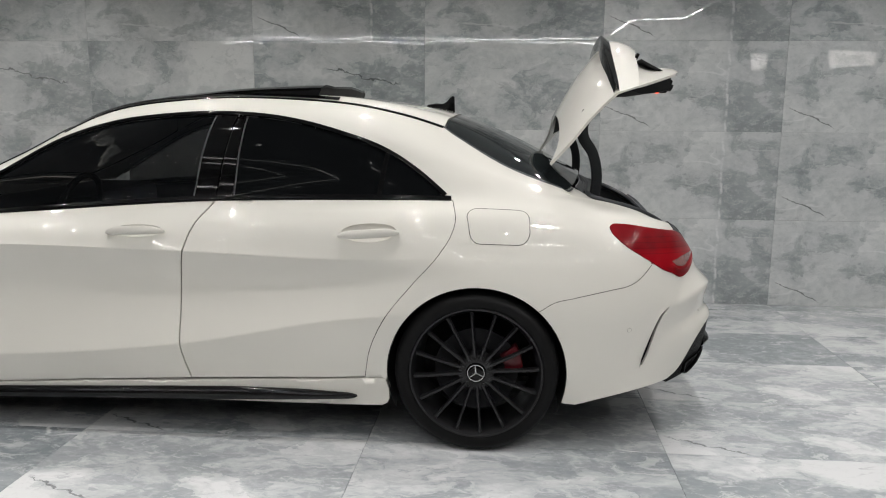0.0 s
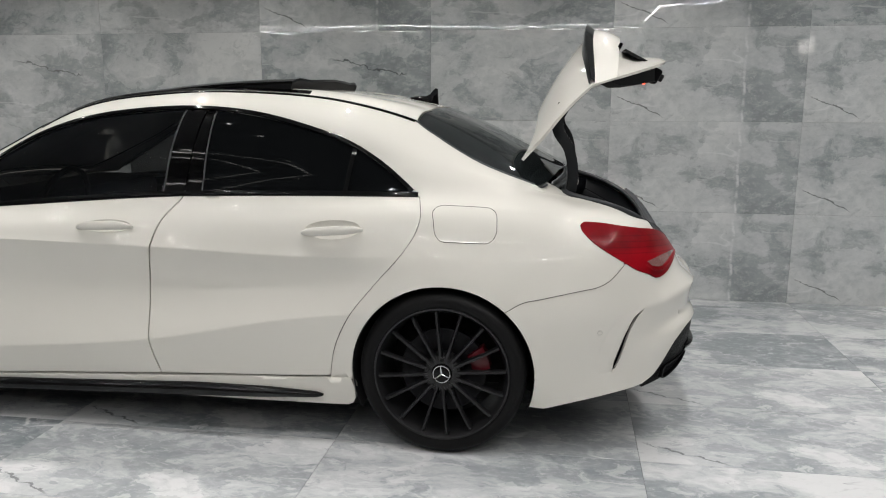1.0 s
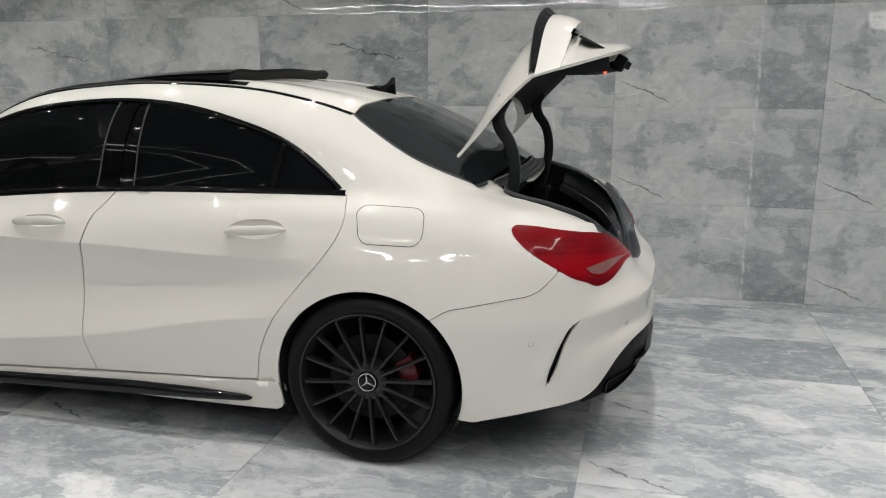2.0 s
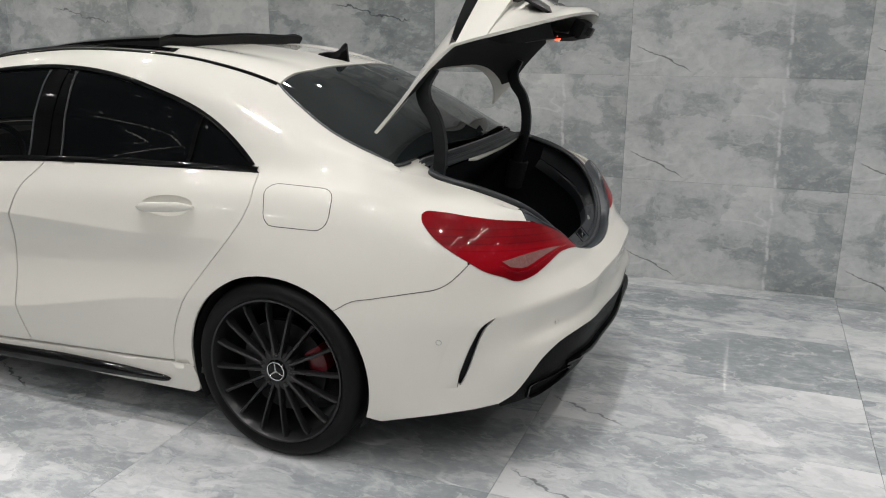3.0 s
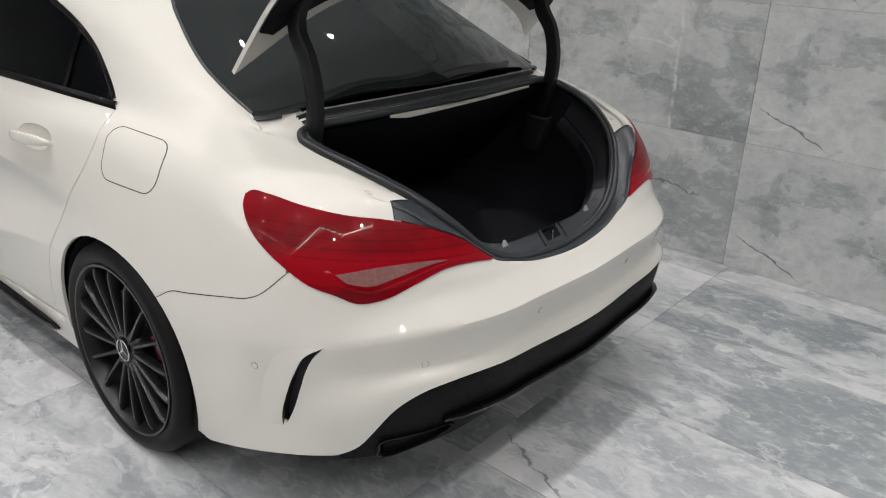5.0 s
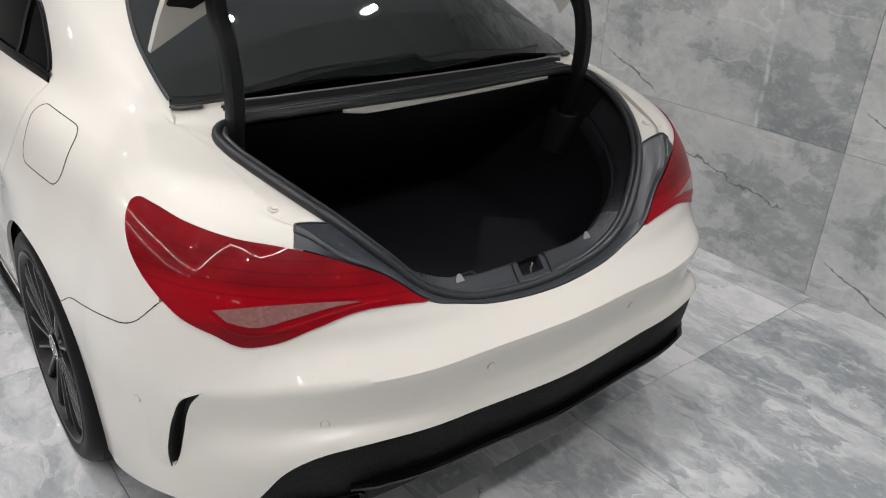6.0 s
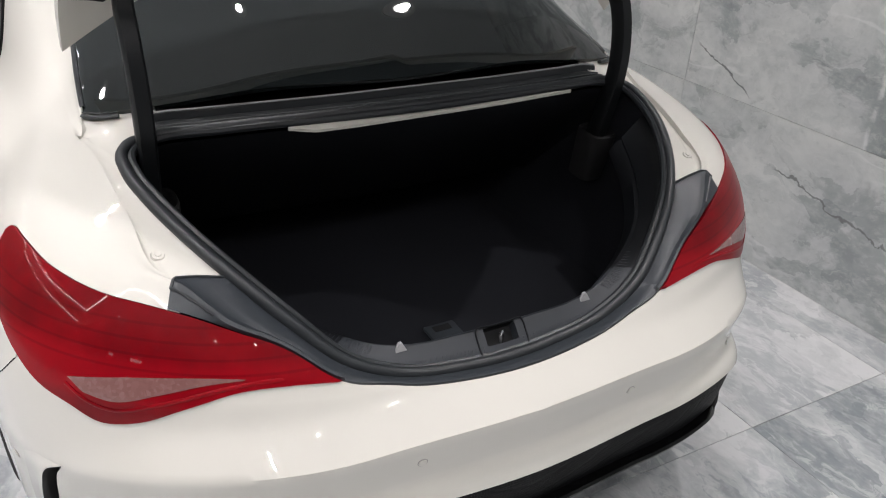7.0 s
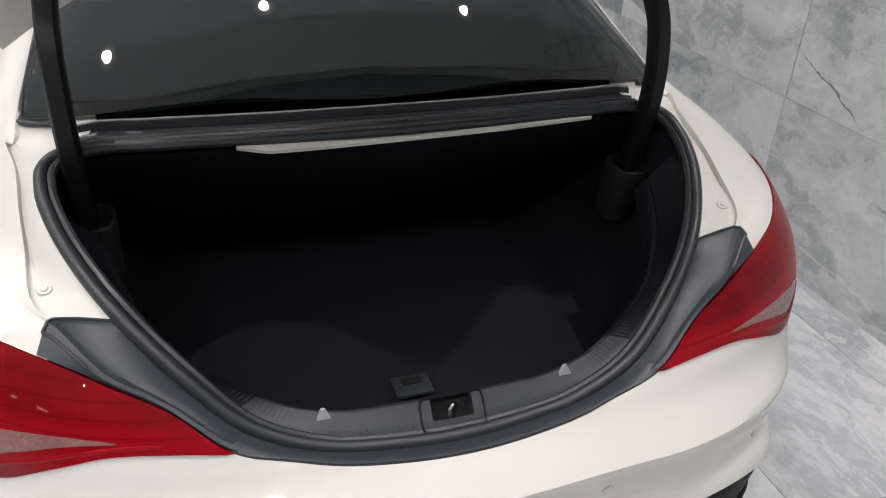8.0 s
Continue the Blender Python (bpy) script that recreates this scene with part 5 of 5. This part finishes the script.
    grid(bm, [[tuple(np.array(v) + lift) for v in (r[2] * 0.9 + r[3] * 0.1, r[3], r[4], r[5] * 0.9 + r[4] * 0.1)] for r in recess])
    part("lock_recess", both(bm), liner, boot, "black plastic recess round the lock")
    bm = bmesh.new()
    edge = recess[0]
    ya, yb = -0.048, 0.048
    k0, k1 = np.array(edge[1]) * 0.6 + np.array(edge[0]) * 0.4, np.array(edge[5]) * 0.3 + np.array(edge[6]) * 0.7
    loop = smooth_line([(k0[0], ya, k0[2] + 0.0055), (k0[0], -0.02, k0[2] + 0.0055), (k0[0], 0.02, k0[2] + 0.0055), (k0[0], yb, k0[2] + 0.0055), ((k0[0] + k1[0]) / 2, yb + 0.004, (k0[2] + k1[2]) / 2 + 0.003), (k1[0], yb, k1[2] + 0.002), (k1[0], 0.02, k1[2] + 0.002), (k1[0], -0.02, k1[2] + 0.002), (k1[0], ya, k1[2] + 0.002), ((k0[0] + k1[0]) / 2, ya - 0.004, (k0[2] + k1[2]) / 2 + 0.003)], 0.006, closed=True)
    tube(bm, loop, 0.0018, 0.0018, 6, closed=True)
    part("recess_rim", bm, side_plastic, boot)
    bm = bmesh.new()
    tube(bm, [(0.862, -0.006, 0.655), (0.858, -0.006, 0.690), (0.855, 0.0, 0.694), (0.850, 0.006, 0.690), (0.850, 0.006, 0.655)], 0.0032, n=8)
    part("striker", bm, chrome, boot, "bright steel lock striker")
    bm = bmesh.new()
    box(bm, -0.028, 0.028, -0.036, 0.036, 0, 0.008, 0.003)
    bmesh.ops.translate(bm, verts=bm.verts, vec=(0.640, 0.0, 0.552))
    part("floor_handle", bm, grey_plastic, boot, "dark plastic pull handle in the boot floor")
    bm = bmesh.new()
    box(bm, 0.622, 0.640, -0.020, 0.020, 0.5600, 0.5615)
    part("finger_slot", bm, liner, boot)
    # lining: floor, walls, seat back and shelf
    bm = bmesh.new()
    ring_top = []
    for x, y, z in seal_half[::3] + seal_half[-1:]:
        d = np.array((0.60, 0.0, 0.0)) - (x, y, 0.0)
        d = d / np.linalg.norm(d) * 0.010
        ring_top.append((x + d[0], min(0.0, y + d[1]), z - 0.012))
    ring_top[-1] = (ring_top[-1][0], 0.0, ring_top[-1][2])
    ring_top[0] = (ring_top[0][0], 0.0, ring_top[0][2])
    floor_ring = []
    for x, y, z in ring_top:
        floor_ring.append((min(x + 0.0, 0.775) if z < 0.962 else -0.30, max(-0.47, min(0.0, y * 1.02)), 0.540))
    mid = [((a[0] * 0.35 + b[0] * 0.65) if a[2] < 0.962 else a[0] * 0.55 + b[0] * 0.45, (a[1] * 0.6 + b[1] * 0.4) * 1.02, a[2] * 0.25 + b[2] * 0.75) for a, b in zip(ring_top, floor_ring)]
    grid(bm, [ring_top, mid, floor_ring, [(x, 0.0, 0.540) for x, y, z in floor_ring]])
    part("lining", both(bm), carpet, boot, "black felt boot lining, empty")
    for side in (1, -1):
        bm = bmesh.new()
        rows = []
        for z, k, dx in ((0.750, 0.80, -0.030), (0.862, 0.92, -0.006), (0.872, 0.91, -0.005), (0.876, 0.84, -0.005), (0.872, 0.76, -0.005), (0.830, 0.68, -0.010), (0.790, 0.58, -0.016)):
            ring = []
            for a in np.linspace(0, 2 * math.pi, 33)[:-1]:
                c, d = math.copysign(abs(math.cos(a)) ** 0.6, math.cos(a)), math.copysign(abs(math.sin(a)) ** 0.6, math.sin(a))
                ring.append((0.447 + dx + 0.047 * k * c, 0.512 + 0.040 * k * d, z - 0.10 * 0.047 * k * c))
            rows.append(ring)
        grid(bm, rows, closed=True)
        if side == 1:
            flip(bm)
        part("hinge_pocket", bm, liner, boot, "dark plastic cup round the foot of the hinge arm")
    # cowl under the rear window: rubber profile with two ridges
    prof = [(-0.092, 0.026), (-0.086, 0.034), (-0.076, 0.033), (-0.072, 0.020), (-0.058, 0.018), (-0.054, 0.022), (-0.048, 0.018), (-0.036, 0.016), (-0.030, 0.021), (-0.020, 0.021), (-0.014, 0.015), (-0.004, 0.014), (0.004, 0.004)]
    bm = bmesh.new()
    rows = []
    for y in np.linspace(-0.515, 0.515, 37):
        q = min(seal_half[:70], key=lambda p: abs(p[1] + abs(y)) + (0 if p[0] < 0.53 and p[2] > 0.97 else 9))
        rows.append([(q[0] + a * (0.50 + 0.08 * (abs(y) / 0.5) ** 2), y, q[2] + b - 0.004) for a, b in prof])
    grid(bm, rows)
    part("window_cowl", bm, rubber, boot, "black ribbed rubber cowl under the rear window")
    bm = bmesh.new()
    tube(bm, [(r[1][0] + 0.001, r[1][1], r[1][2] + 0.001) for r in rows], 0.0022, n=6)
    part("cowl_bead", bm, grey_light, boot, "thin pale bead along the glass edge")
    bm = bmesh.new()
    rows = []
    for y in np.linspace(-0.268, 0.40, 41):
        q = min(seal_half[:70], key=lambda p: abs(p[1] + abs(y)) + (0 if p[0] < 0.53 and p[2] > 0.97 else 9))
        d = 0.0012 + (0.015 * max(0.0, 1 - (max(y, -0.14) + 0.14) / 0.54) ** 0.85 if y > -0.27 else 0.0) * min(1.0, (y + 0.27) / 0.05)
        rows.append([(q[0] + 0.010, y, q[2] - 0.001), (q[0] + 0.012 + d * 0.9, y, q[2] - 0.004 - d * 0.35), (q[0] + 0.010 + d * 0.9, y, q[2] - 0.010 - d * 0.35)])
    grid(bm, rows)
    part("cross_panel", bm, paint, boot, "white painted edge of the rear shelf panel")


# ---- boot lid, built shut and then swung open ----
LID_F, LID_E = (0.33, 1.02), (0.273, 1.126)
LID_TURN = 62.5


def build_lid():
    lid = child("boot_lid")
    edge_y = curve([0.32, 0.45, 0.55, 0.65, 0.74, 0.79, 0.93], [0.618, 0.618, 0.606, 0.590, 0.570, 0.545, 0.500])
    edge_z = curve([0.32, 0.45, 0.55, 0.65, 0.74, 0.79, 0.93], [1.022, 0.988, 0.968, 0.938, 0.903, 0.885, 0.86])
    mid_z = curve([0.32, 0.43, 0.54, 0.68, 0.80, 0.88, 0.93], [1.050, 1.060, 1.069, 1.066, 1.050, 1.034, 1.022])
    front_x = lambda y: 0.328 + 0.19 * (1 - (abs(y) / 0.618) ** 3)
    rear_x = lambda y: 0.922 - 0.74 * y * y

    def deck(u, k, drop=0.0):
        y0 = k * 0.60
        x = front_x(k * 0.618) * (1 - u) + rear_x(k * 0.55) * u
        y = k * float(edge_y(x))
        z = float(mid_z(x)) + (float(edge_z(x)) - float(mid_z(x))) * abs(k) ** 2.6
        return (x, y, z - drop)

    nu, nk = 22, 29
    us, ks = np.linspace(0, 1, nu), np.linspace(-1, 1, nk)
    face_rows = []
    for k in ks:
        a = np.array(deck(1.0, k))
        yb = k * 0.335
        b = np.array((0.948 - 0.45 * yb * yb, yb, 0.676 + 0.045 * abs(k) ** 2))
        col = []
        for t, dx, dz in ((0.0, 0, 0), (0.04, 0.008, -0.004), (0.12, 0.016, 0), (0.25, 0.020, 0), (0.345, 0.016, 0), (0.36, -0.020, 0), (0.44, -0.034, 0), (0.62, -0.034, 0), (0.80, -0.010, 0), (0.92, 0.004, 0), (1.0, 0, 0)):
            fade = 1 - abs(k) ** 4
            p = a * (1 - t) + b * t
            col.append((p[0] + dx * fade, p[1] + (k * 0.06 * math.sin(math.pi * t)) * 0.4, p[2] + dz * fade))
        face_rows.append(col)
    bm = bmesh.new()
    rows = [[deck(u, k) for k in ks] for u in us]
    rows += [[face_rows[i][j] for i in range(nk)] for j in range(1, len(face_rows[0]))]
    grid(bm, rows)
    part("outer_skin", bm, paint, lid, "white painted lid skin")
    # turned-in edge and inner sheet
    nn = len(rows)
    arr = np.array(rows)
    dn = np.zeros_like(arr)
    for i in range(nn):
        for j in range(nk):
            a = arr[min(i + 1, nn - 1), j] - arr[max(i - 1, 0), j]
            b = arr[i, min(j + 1, nk - 1)] - arr[i, max(j - 1, 0)]
            c = np.cross(a, b)
            dn[i, j] = c / (np.linalg.norm(c) + 1e-9)
    if dn[5, nk // 2][2] > 0:
        dn = -dn
    inner = arr + dn * 0.011
    bm = bmesh.new()
    grid(bm, [[tuple(p) for p in r] for r in inner])
    loop = [(0, j) for j in range(nk)] + [(i, nk - 1) for i in range(1, nn)] + [(nn - 1, j) for j in range(nk - 2, -1, -1)] + [(i, 0) for i in range(nn - 2, 0, -1)]
    grid(bm, [[tuple(arr[i, j]) for i, j in loop], [tuple(inner[i, j]) for i, j in loop]], closed=True)
    part("inner_sheet", bm, paint, lid, "white painted inner lid sheet")
    # black liner on the inside
    bm = bmesh.new()
    lin = []
    for i in range(0, nn - 1):
        r = []
        for j in range(nk):
            k = ks[j]
            ii = (i + (nu - 1 - i) * (0.02 + 0.13 * abs(k) ** 2.0)) if i < nu else float(i)
            i0 = int(math.floor(ii))
            i1, ti = min(nn - 1, i0 + 1), ii - i0
            f = min(0.995, 0.88 + 0.02 * i) if i < nu else 0.96
            jj = (nk - 1) / 2 + (j - (nk - 1) / 2) * f
            j0 = int(math.floor(jj))
            j1 = min(nk - 1, j0 + 1)
            t = jj - j0
            p = (arr[i0, j0] * (1 - t) + arr[i0, j1] * t) * (1 - ti) + (arr[i1, j0] * (1 - t) + arr[i1, j1] * t) * ti
            d = dn[i0, j0]
            e = math.sin(math.pi * (j / (nk - 1))) ** (0.35 if i < nu else 0.22)
            dep = 0.0135 + (0.030 + 0.060 * max(0.0, (i - nu + 4) / (nn - nu + 2))) * e * min(1.0, i / 7)
            r.append(tuple(p + d * dep))
        lin.append(r)
    grid(bm, lin)
    part("lid_liner", bm, liner_plastic, lid, "black moulded liner inside the lid")
    # gloss black lip spoiler along the rear edge
    bm = bmesh.new()
    rows = []
    for k in np.linspace(-1.0, 1.0, 41):
        c = np.array(deck(1.0, k * 0.985))
        e = 0.30 + 0.70 * (1 - abs(k) ** 6)
        rows.append([c + (-0.085 * e, 0, 0.004), c + (-0.040 * e, 0, 0.014 * e + 0.003), c + (0.004, 0, 0.034 * e), c + (0.012, 0, 0.034 * e), c + (0.008, 0, 0.012 * e), c + (0.004, 0, -0.008)])
    grid(bm, rows)
    part("lip_spoiler", bm, blade_gloss, lid, "gloss black lip spoiler")
    # plate recess bar, third lamp, catch
    bm = bmesh.new()
    box(bm, 0.868, 0.908, -0.29, 0.29, 0.884, 0.899, 0.005)
    part("plate_bar", bm, black_gloss, lid, "black bar over the plate recess")
    bm = bmesh.new()
    box(bm, 0.886, 0.897, -0.255, 0.255, 0.760, 0.868, 0.004)
    part("plate_holder", bm, black_matte, lid, "plain black plate holder")
    bm = bmesh.new()
    box(bm, 0.840, 0.905, -0.075, 0.055, 0.668, 0.715, 0.012)
    part("catch_cover", bm, liner_plastic, lid, "black cover over the lid catch")
    bm = bmesh.new()
    box(bm, 0.862, 0.894, -0.020, 0.020, 0.648, 0.672, 0.006)
    part("lid_catch", bm, black_matte, lid)
    bm = bmesh.new()
    box(bm, 0.812, 0.828, -0.165, -0.125, 0.716, 0.726, 0.002)
    part("warning_light", bm, red_glow, lid, "small red light in the lid's inner edge, lit")
    th = radians(-LID_TURN)
    m = Matrix.Translation((LID_E[0], 0, LID_E[1])) @ Matrix.Rotation(th, 4, "Y") @ Matrix.Translation((-LID_F[0], 0, -LID_F[1]))
    lid.matrix_basis = m
    # gooseneck hinge arms
    for side in (1, -1):
        bm = bmesh.new()
        pts = smooth_line([(0.430, -0.520, 0.86), (0.455, -0.520, 0.95), (0.470, -0.520, 1.03), (0.468, -0.520, 1.10), (0.448, -0.520, 1.17), (0.412, -0.518, 1.225), (0.405, -0.512, 1.27), (0.430, -0.500, 1.33)], 0.02)
        rows = []
        for i, p in enumerate(pts):
            a, b = Vector(pts[max(0, i - 1)]), Vector(pts[min(len(pts) - 1, i + 1)])
            d = (b - a).normalized()
            c = d.cross(Vector((0, 1, 0))).normalized()
            hw, hd = 0.016, 0.021 + 0.012 * max(0, (i / len(pts)) - 0.6)
            rows.append([Vector(p) + Vector((0, hw * sy, 0)) + c * hd * sx for sx, sy in ((-1, -0.7), (-0.7, -1), (0.7, -1), (1, -0.7), (1, 0.7), (0.7, 1), (-0.7, 1), (-1, 0.7))])
        vs = grid(bm, rows, closed=True)
        bm.faces.new(vs[0][::-1])
        bm.faces.new(vs[-1])
        if side == -1:
            flip(bm)
        part("hinge_arm", bm, arm_mat, car, "black gooseneck lid hinge arm")


# ---- wheels ----
def build_wheel(cx, side):
    w = child("wheel")
    bm = bmesh.new()
    lathe(bm, [(0.250, 0.020), (0.256, 0.006), (0.266, 0.0), (0.282, -0.005), (0.300, -0.002), (0.313, 0.010), (0.3215, 0.028), (0.3235, 0.045), (0.3235, 0.185), (0.312, 0.215), (0.26, 0.225), (0.235, 0.20)], (0, 0, 0), 72)
    part("tyre", bm, tyre_mat, w, "black low-profile tyre")
    bm = bmesh.new()
    lathe(bm, [(0.2625, 0.004), (0.2605, -0.003), (0.254, -0.002), (0.250, 0.006), (0.2445, 0.020), (0.2375, 0.034), (0.236, 0.10), (0.225, 0.205)], (0, 0, 0), 72)
    part("rim", bm, rim_mat, w, "satin black alloy rim")
    spoke = None
    for i in range(16):
        a = 2 * math.pi * (i + 0.22) / 16
        if spoke is None:
            bm = bmesh.new()
            rows = []
            for r, y, hw, hd in ((0.046, 0.020, 0.0085, 0.012), (0.075, 0.017, 0.0075, 0.012), (0.12, 0.013, 0.0062, 0.011), (0.18, 0.009, 0.0058, 0.011), (0.225, 0.009, 0.0064, 0.012), (0.246, 0.016, 0.0085, 0.014)):
                rows.append([(r, y - hd * 0.5, -hw * 0.55), (r, y - hd * 0.5, hw * 0.55), (r, y, hw), (r, y + hd * 1.8, hw), (r, y + hd * 1.8, -hw), (r, y, -hw)])
            grid(bm, rows, closed=True)
            spoke = part("spoke", bm, rim_mat, w)
            spoke.matrix_basis = Matrix.Rotation(-a, 4, "Y")
        else:
            ob = new("spoke", spoke.data)
            ob.parent = w
            ob.matrix_basis = Matrix.Rotation(-a, 4, "Y")
    bm = bmesh.new()
    lathe(bm, [(0.040, 0.016), (0.052, 0.014), (0.070, 0.020), (0.078, 0.034), (0.078, 0.07)], (0, 0, 0), 48)
    part("hub", bm, rim_mat, w, "black wheel hub with five bolts")
    for i in range(5):
        a = 2 * math.pi * (i + 0.25) / 5
        bm = bmesh.new()
        lathe(bm, [(0.0, 0.0125), (0.0075, 0.0125), (0.0105, 0.0155), (0.0105, 0.03)], (0.056 * math.cos(a), 0, 0.056 * math.sin(a)), 12)
        part("bolt", bm, bolt_mat, w)
    bm = bmesh.new()
    lathe(bm, [(0.0, 0.007), (0.020, 0.0075), (0.033, 0.010), (0.037, 0.014), (0.041, 0.022)], (0, 0, 0), 40)
    part("hub_cap", bm, black_gloss, w, "black hub cap with a silver ring")
    bm = bmesh.new()
    tube(bm, [(0.0325 * math.cos(a), 0.0085, 0.0325 * math.sin(a)) for a in np.linspace(0, 2 * math.pi, 41)[:-1]], 0.0022, 0.0022, 6, up=(0, 1, 0), closed=True)
    part("cap_ring", bm, chrome, w, "silver ring")
    for i in range(3):
        a = math.pi / 2 + 0.12 + 2 * math.pi * i / 3
        bm = bmesh.new()
        r = bmesh.ops.create_cone(bm, cap_ends=True, segments=4, radius1=0.0040, radius2=0.0012, depth=0.0300)
        bmesh.ops.transform(bm, verts=bm.verts, matrix=Matrix.Rotation(-(a - math.pi / 2), 4, "Y") @ Matrix.Translation((0, 0.0075, 0.015)) @ Matrix.Diagonal((1, 0.5, 1, 1)))
        part("cap_bar", bm, chrome, w, "silver bar")
    bm = bmesh.new()
    lathe(bm, [(0.075, 0.070), (0.090, 0.066), (0.165, 0.066), (0.166, 0.072), (0.165, 0.092), (0.09, 0.092)], (0, 0, 0), 64)
    part("brake_disc", bm, steel, w, "grey steel brake disc")
    bm = bmesh.new()
    rows = []
    for a in np.linspace(0.10, 0.60, 12):
        e = 1 - abs((a - 0.35) / 0.26) ** 4 * 0.35
        rows.append([(r * math.cos(a), y, r * math.sin(a)) for r, y in ((0.112, 0.075), (0.112, 0.05), (0.130, 0.040), (0.165, 0.040 + 0.006 * (1 - e)), (0.182, 0.048), (0.184, 0.10), (0.12, 0.10))])
    vs = grid(bm, rows, closed=True)
    bm.faces.new(vs[0][::-1])
    bm.faces.new(vs[-1])
    part("caliper", bm, caliper_mat, w, "red brake caliper")
    w.matrix_basis = pose(cx, -0.874 * side, 0.3225, 0, 0, 0 if side == 1 else 180)


# ---- cabin ----
def build_cabin():
    for x, rows in ((-1.45, (-0.37, 0.37)), (-0.62, (-0.36, 0.36))):
        for y in rows:
            seat = child("seat")
            bm = bmesh.new()
            box(bm, x - 0.30, x + 0.22, y - 0.25, y + 0.25, 0.36, 0.56, 0.05)
            part("cushion", bm, seat_mat, seat)
            bm = bmesh.new()
            box(bm, -0.06, 0.06, y - 0.24, y + 0.24, 0, 0.56, 0.04)
            bmesh.ops.transform(bm, verts=bm.verts, matrix=Matrix.Translation((x + 0.24, 0, 0.50)) @ Matrix.Rotation(0.30, 4, "Y"))
            part("backrest", bm, seat_mat, seat)
            bm = bmesh.new()
            box(bm, -0.045, 0.045, y - 0.13, y + 0.13, 0.60, 0.76, 0.035)
            bmesh.ops.transform(bm, verts=bm.verts, matrix=Matrix.Translation((x + 0.24, 0, 0.50)) @ Matrix.Rotation(0.27, 4, "Y"))
            part("headrest", bm, seat_mat, seat)
    bm = bmesh.new()
    box(bm, -2.35, -1.95, -0.66, 0.66, 0.55, 0.92, 0.05)
    part("dashboard", bm, seat_mat, car)
    bm = bmesh.new()
    tube(bm, [(-1.86 + 0.05 * math.sin(a), -0.37 + 0.18 * math.cos(a), 0.86 + 0.17 * math.sin(a)) for a in np.linspace(0, 2 * math.pi, 29)[:-1]], 0.014, n=8, up=(1, 0, 0.3), closed=True)
    part("steering_wheel", bm, seat_mat, car)
    bm = bmesh.new()
    grid(bm, [[(x, y, z) for y in (-0.575, 0.575)] for x, z in ((-0.36, 0.93), (0.36, 0.988))])
    part("rear_shelf", bm, liner, car, "black rear parcel shelf")
    bm = bmesh.new()
    grid(bm, [[(x, y, z) for y in (-0.55, 0.55)] for x, z in ((-0.30, 0.54), (-0.36, 0.93))])
    part("seat_back", bm, carpet, car)


build_bumper()
build_lamps()
build_glass()
build_flank()
build_boot()
build_lid()
for cx in (0.0, -2.699):
    for side in (1, -1):
        build_wheel(cx, side)
build_cabin()
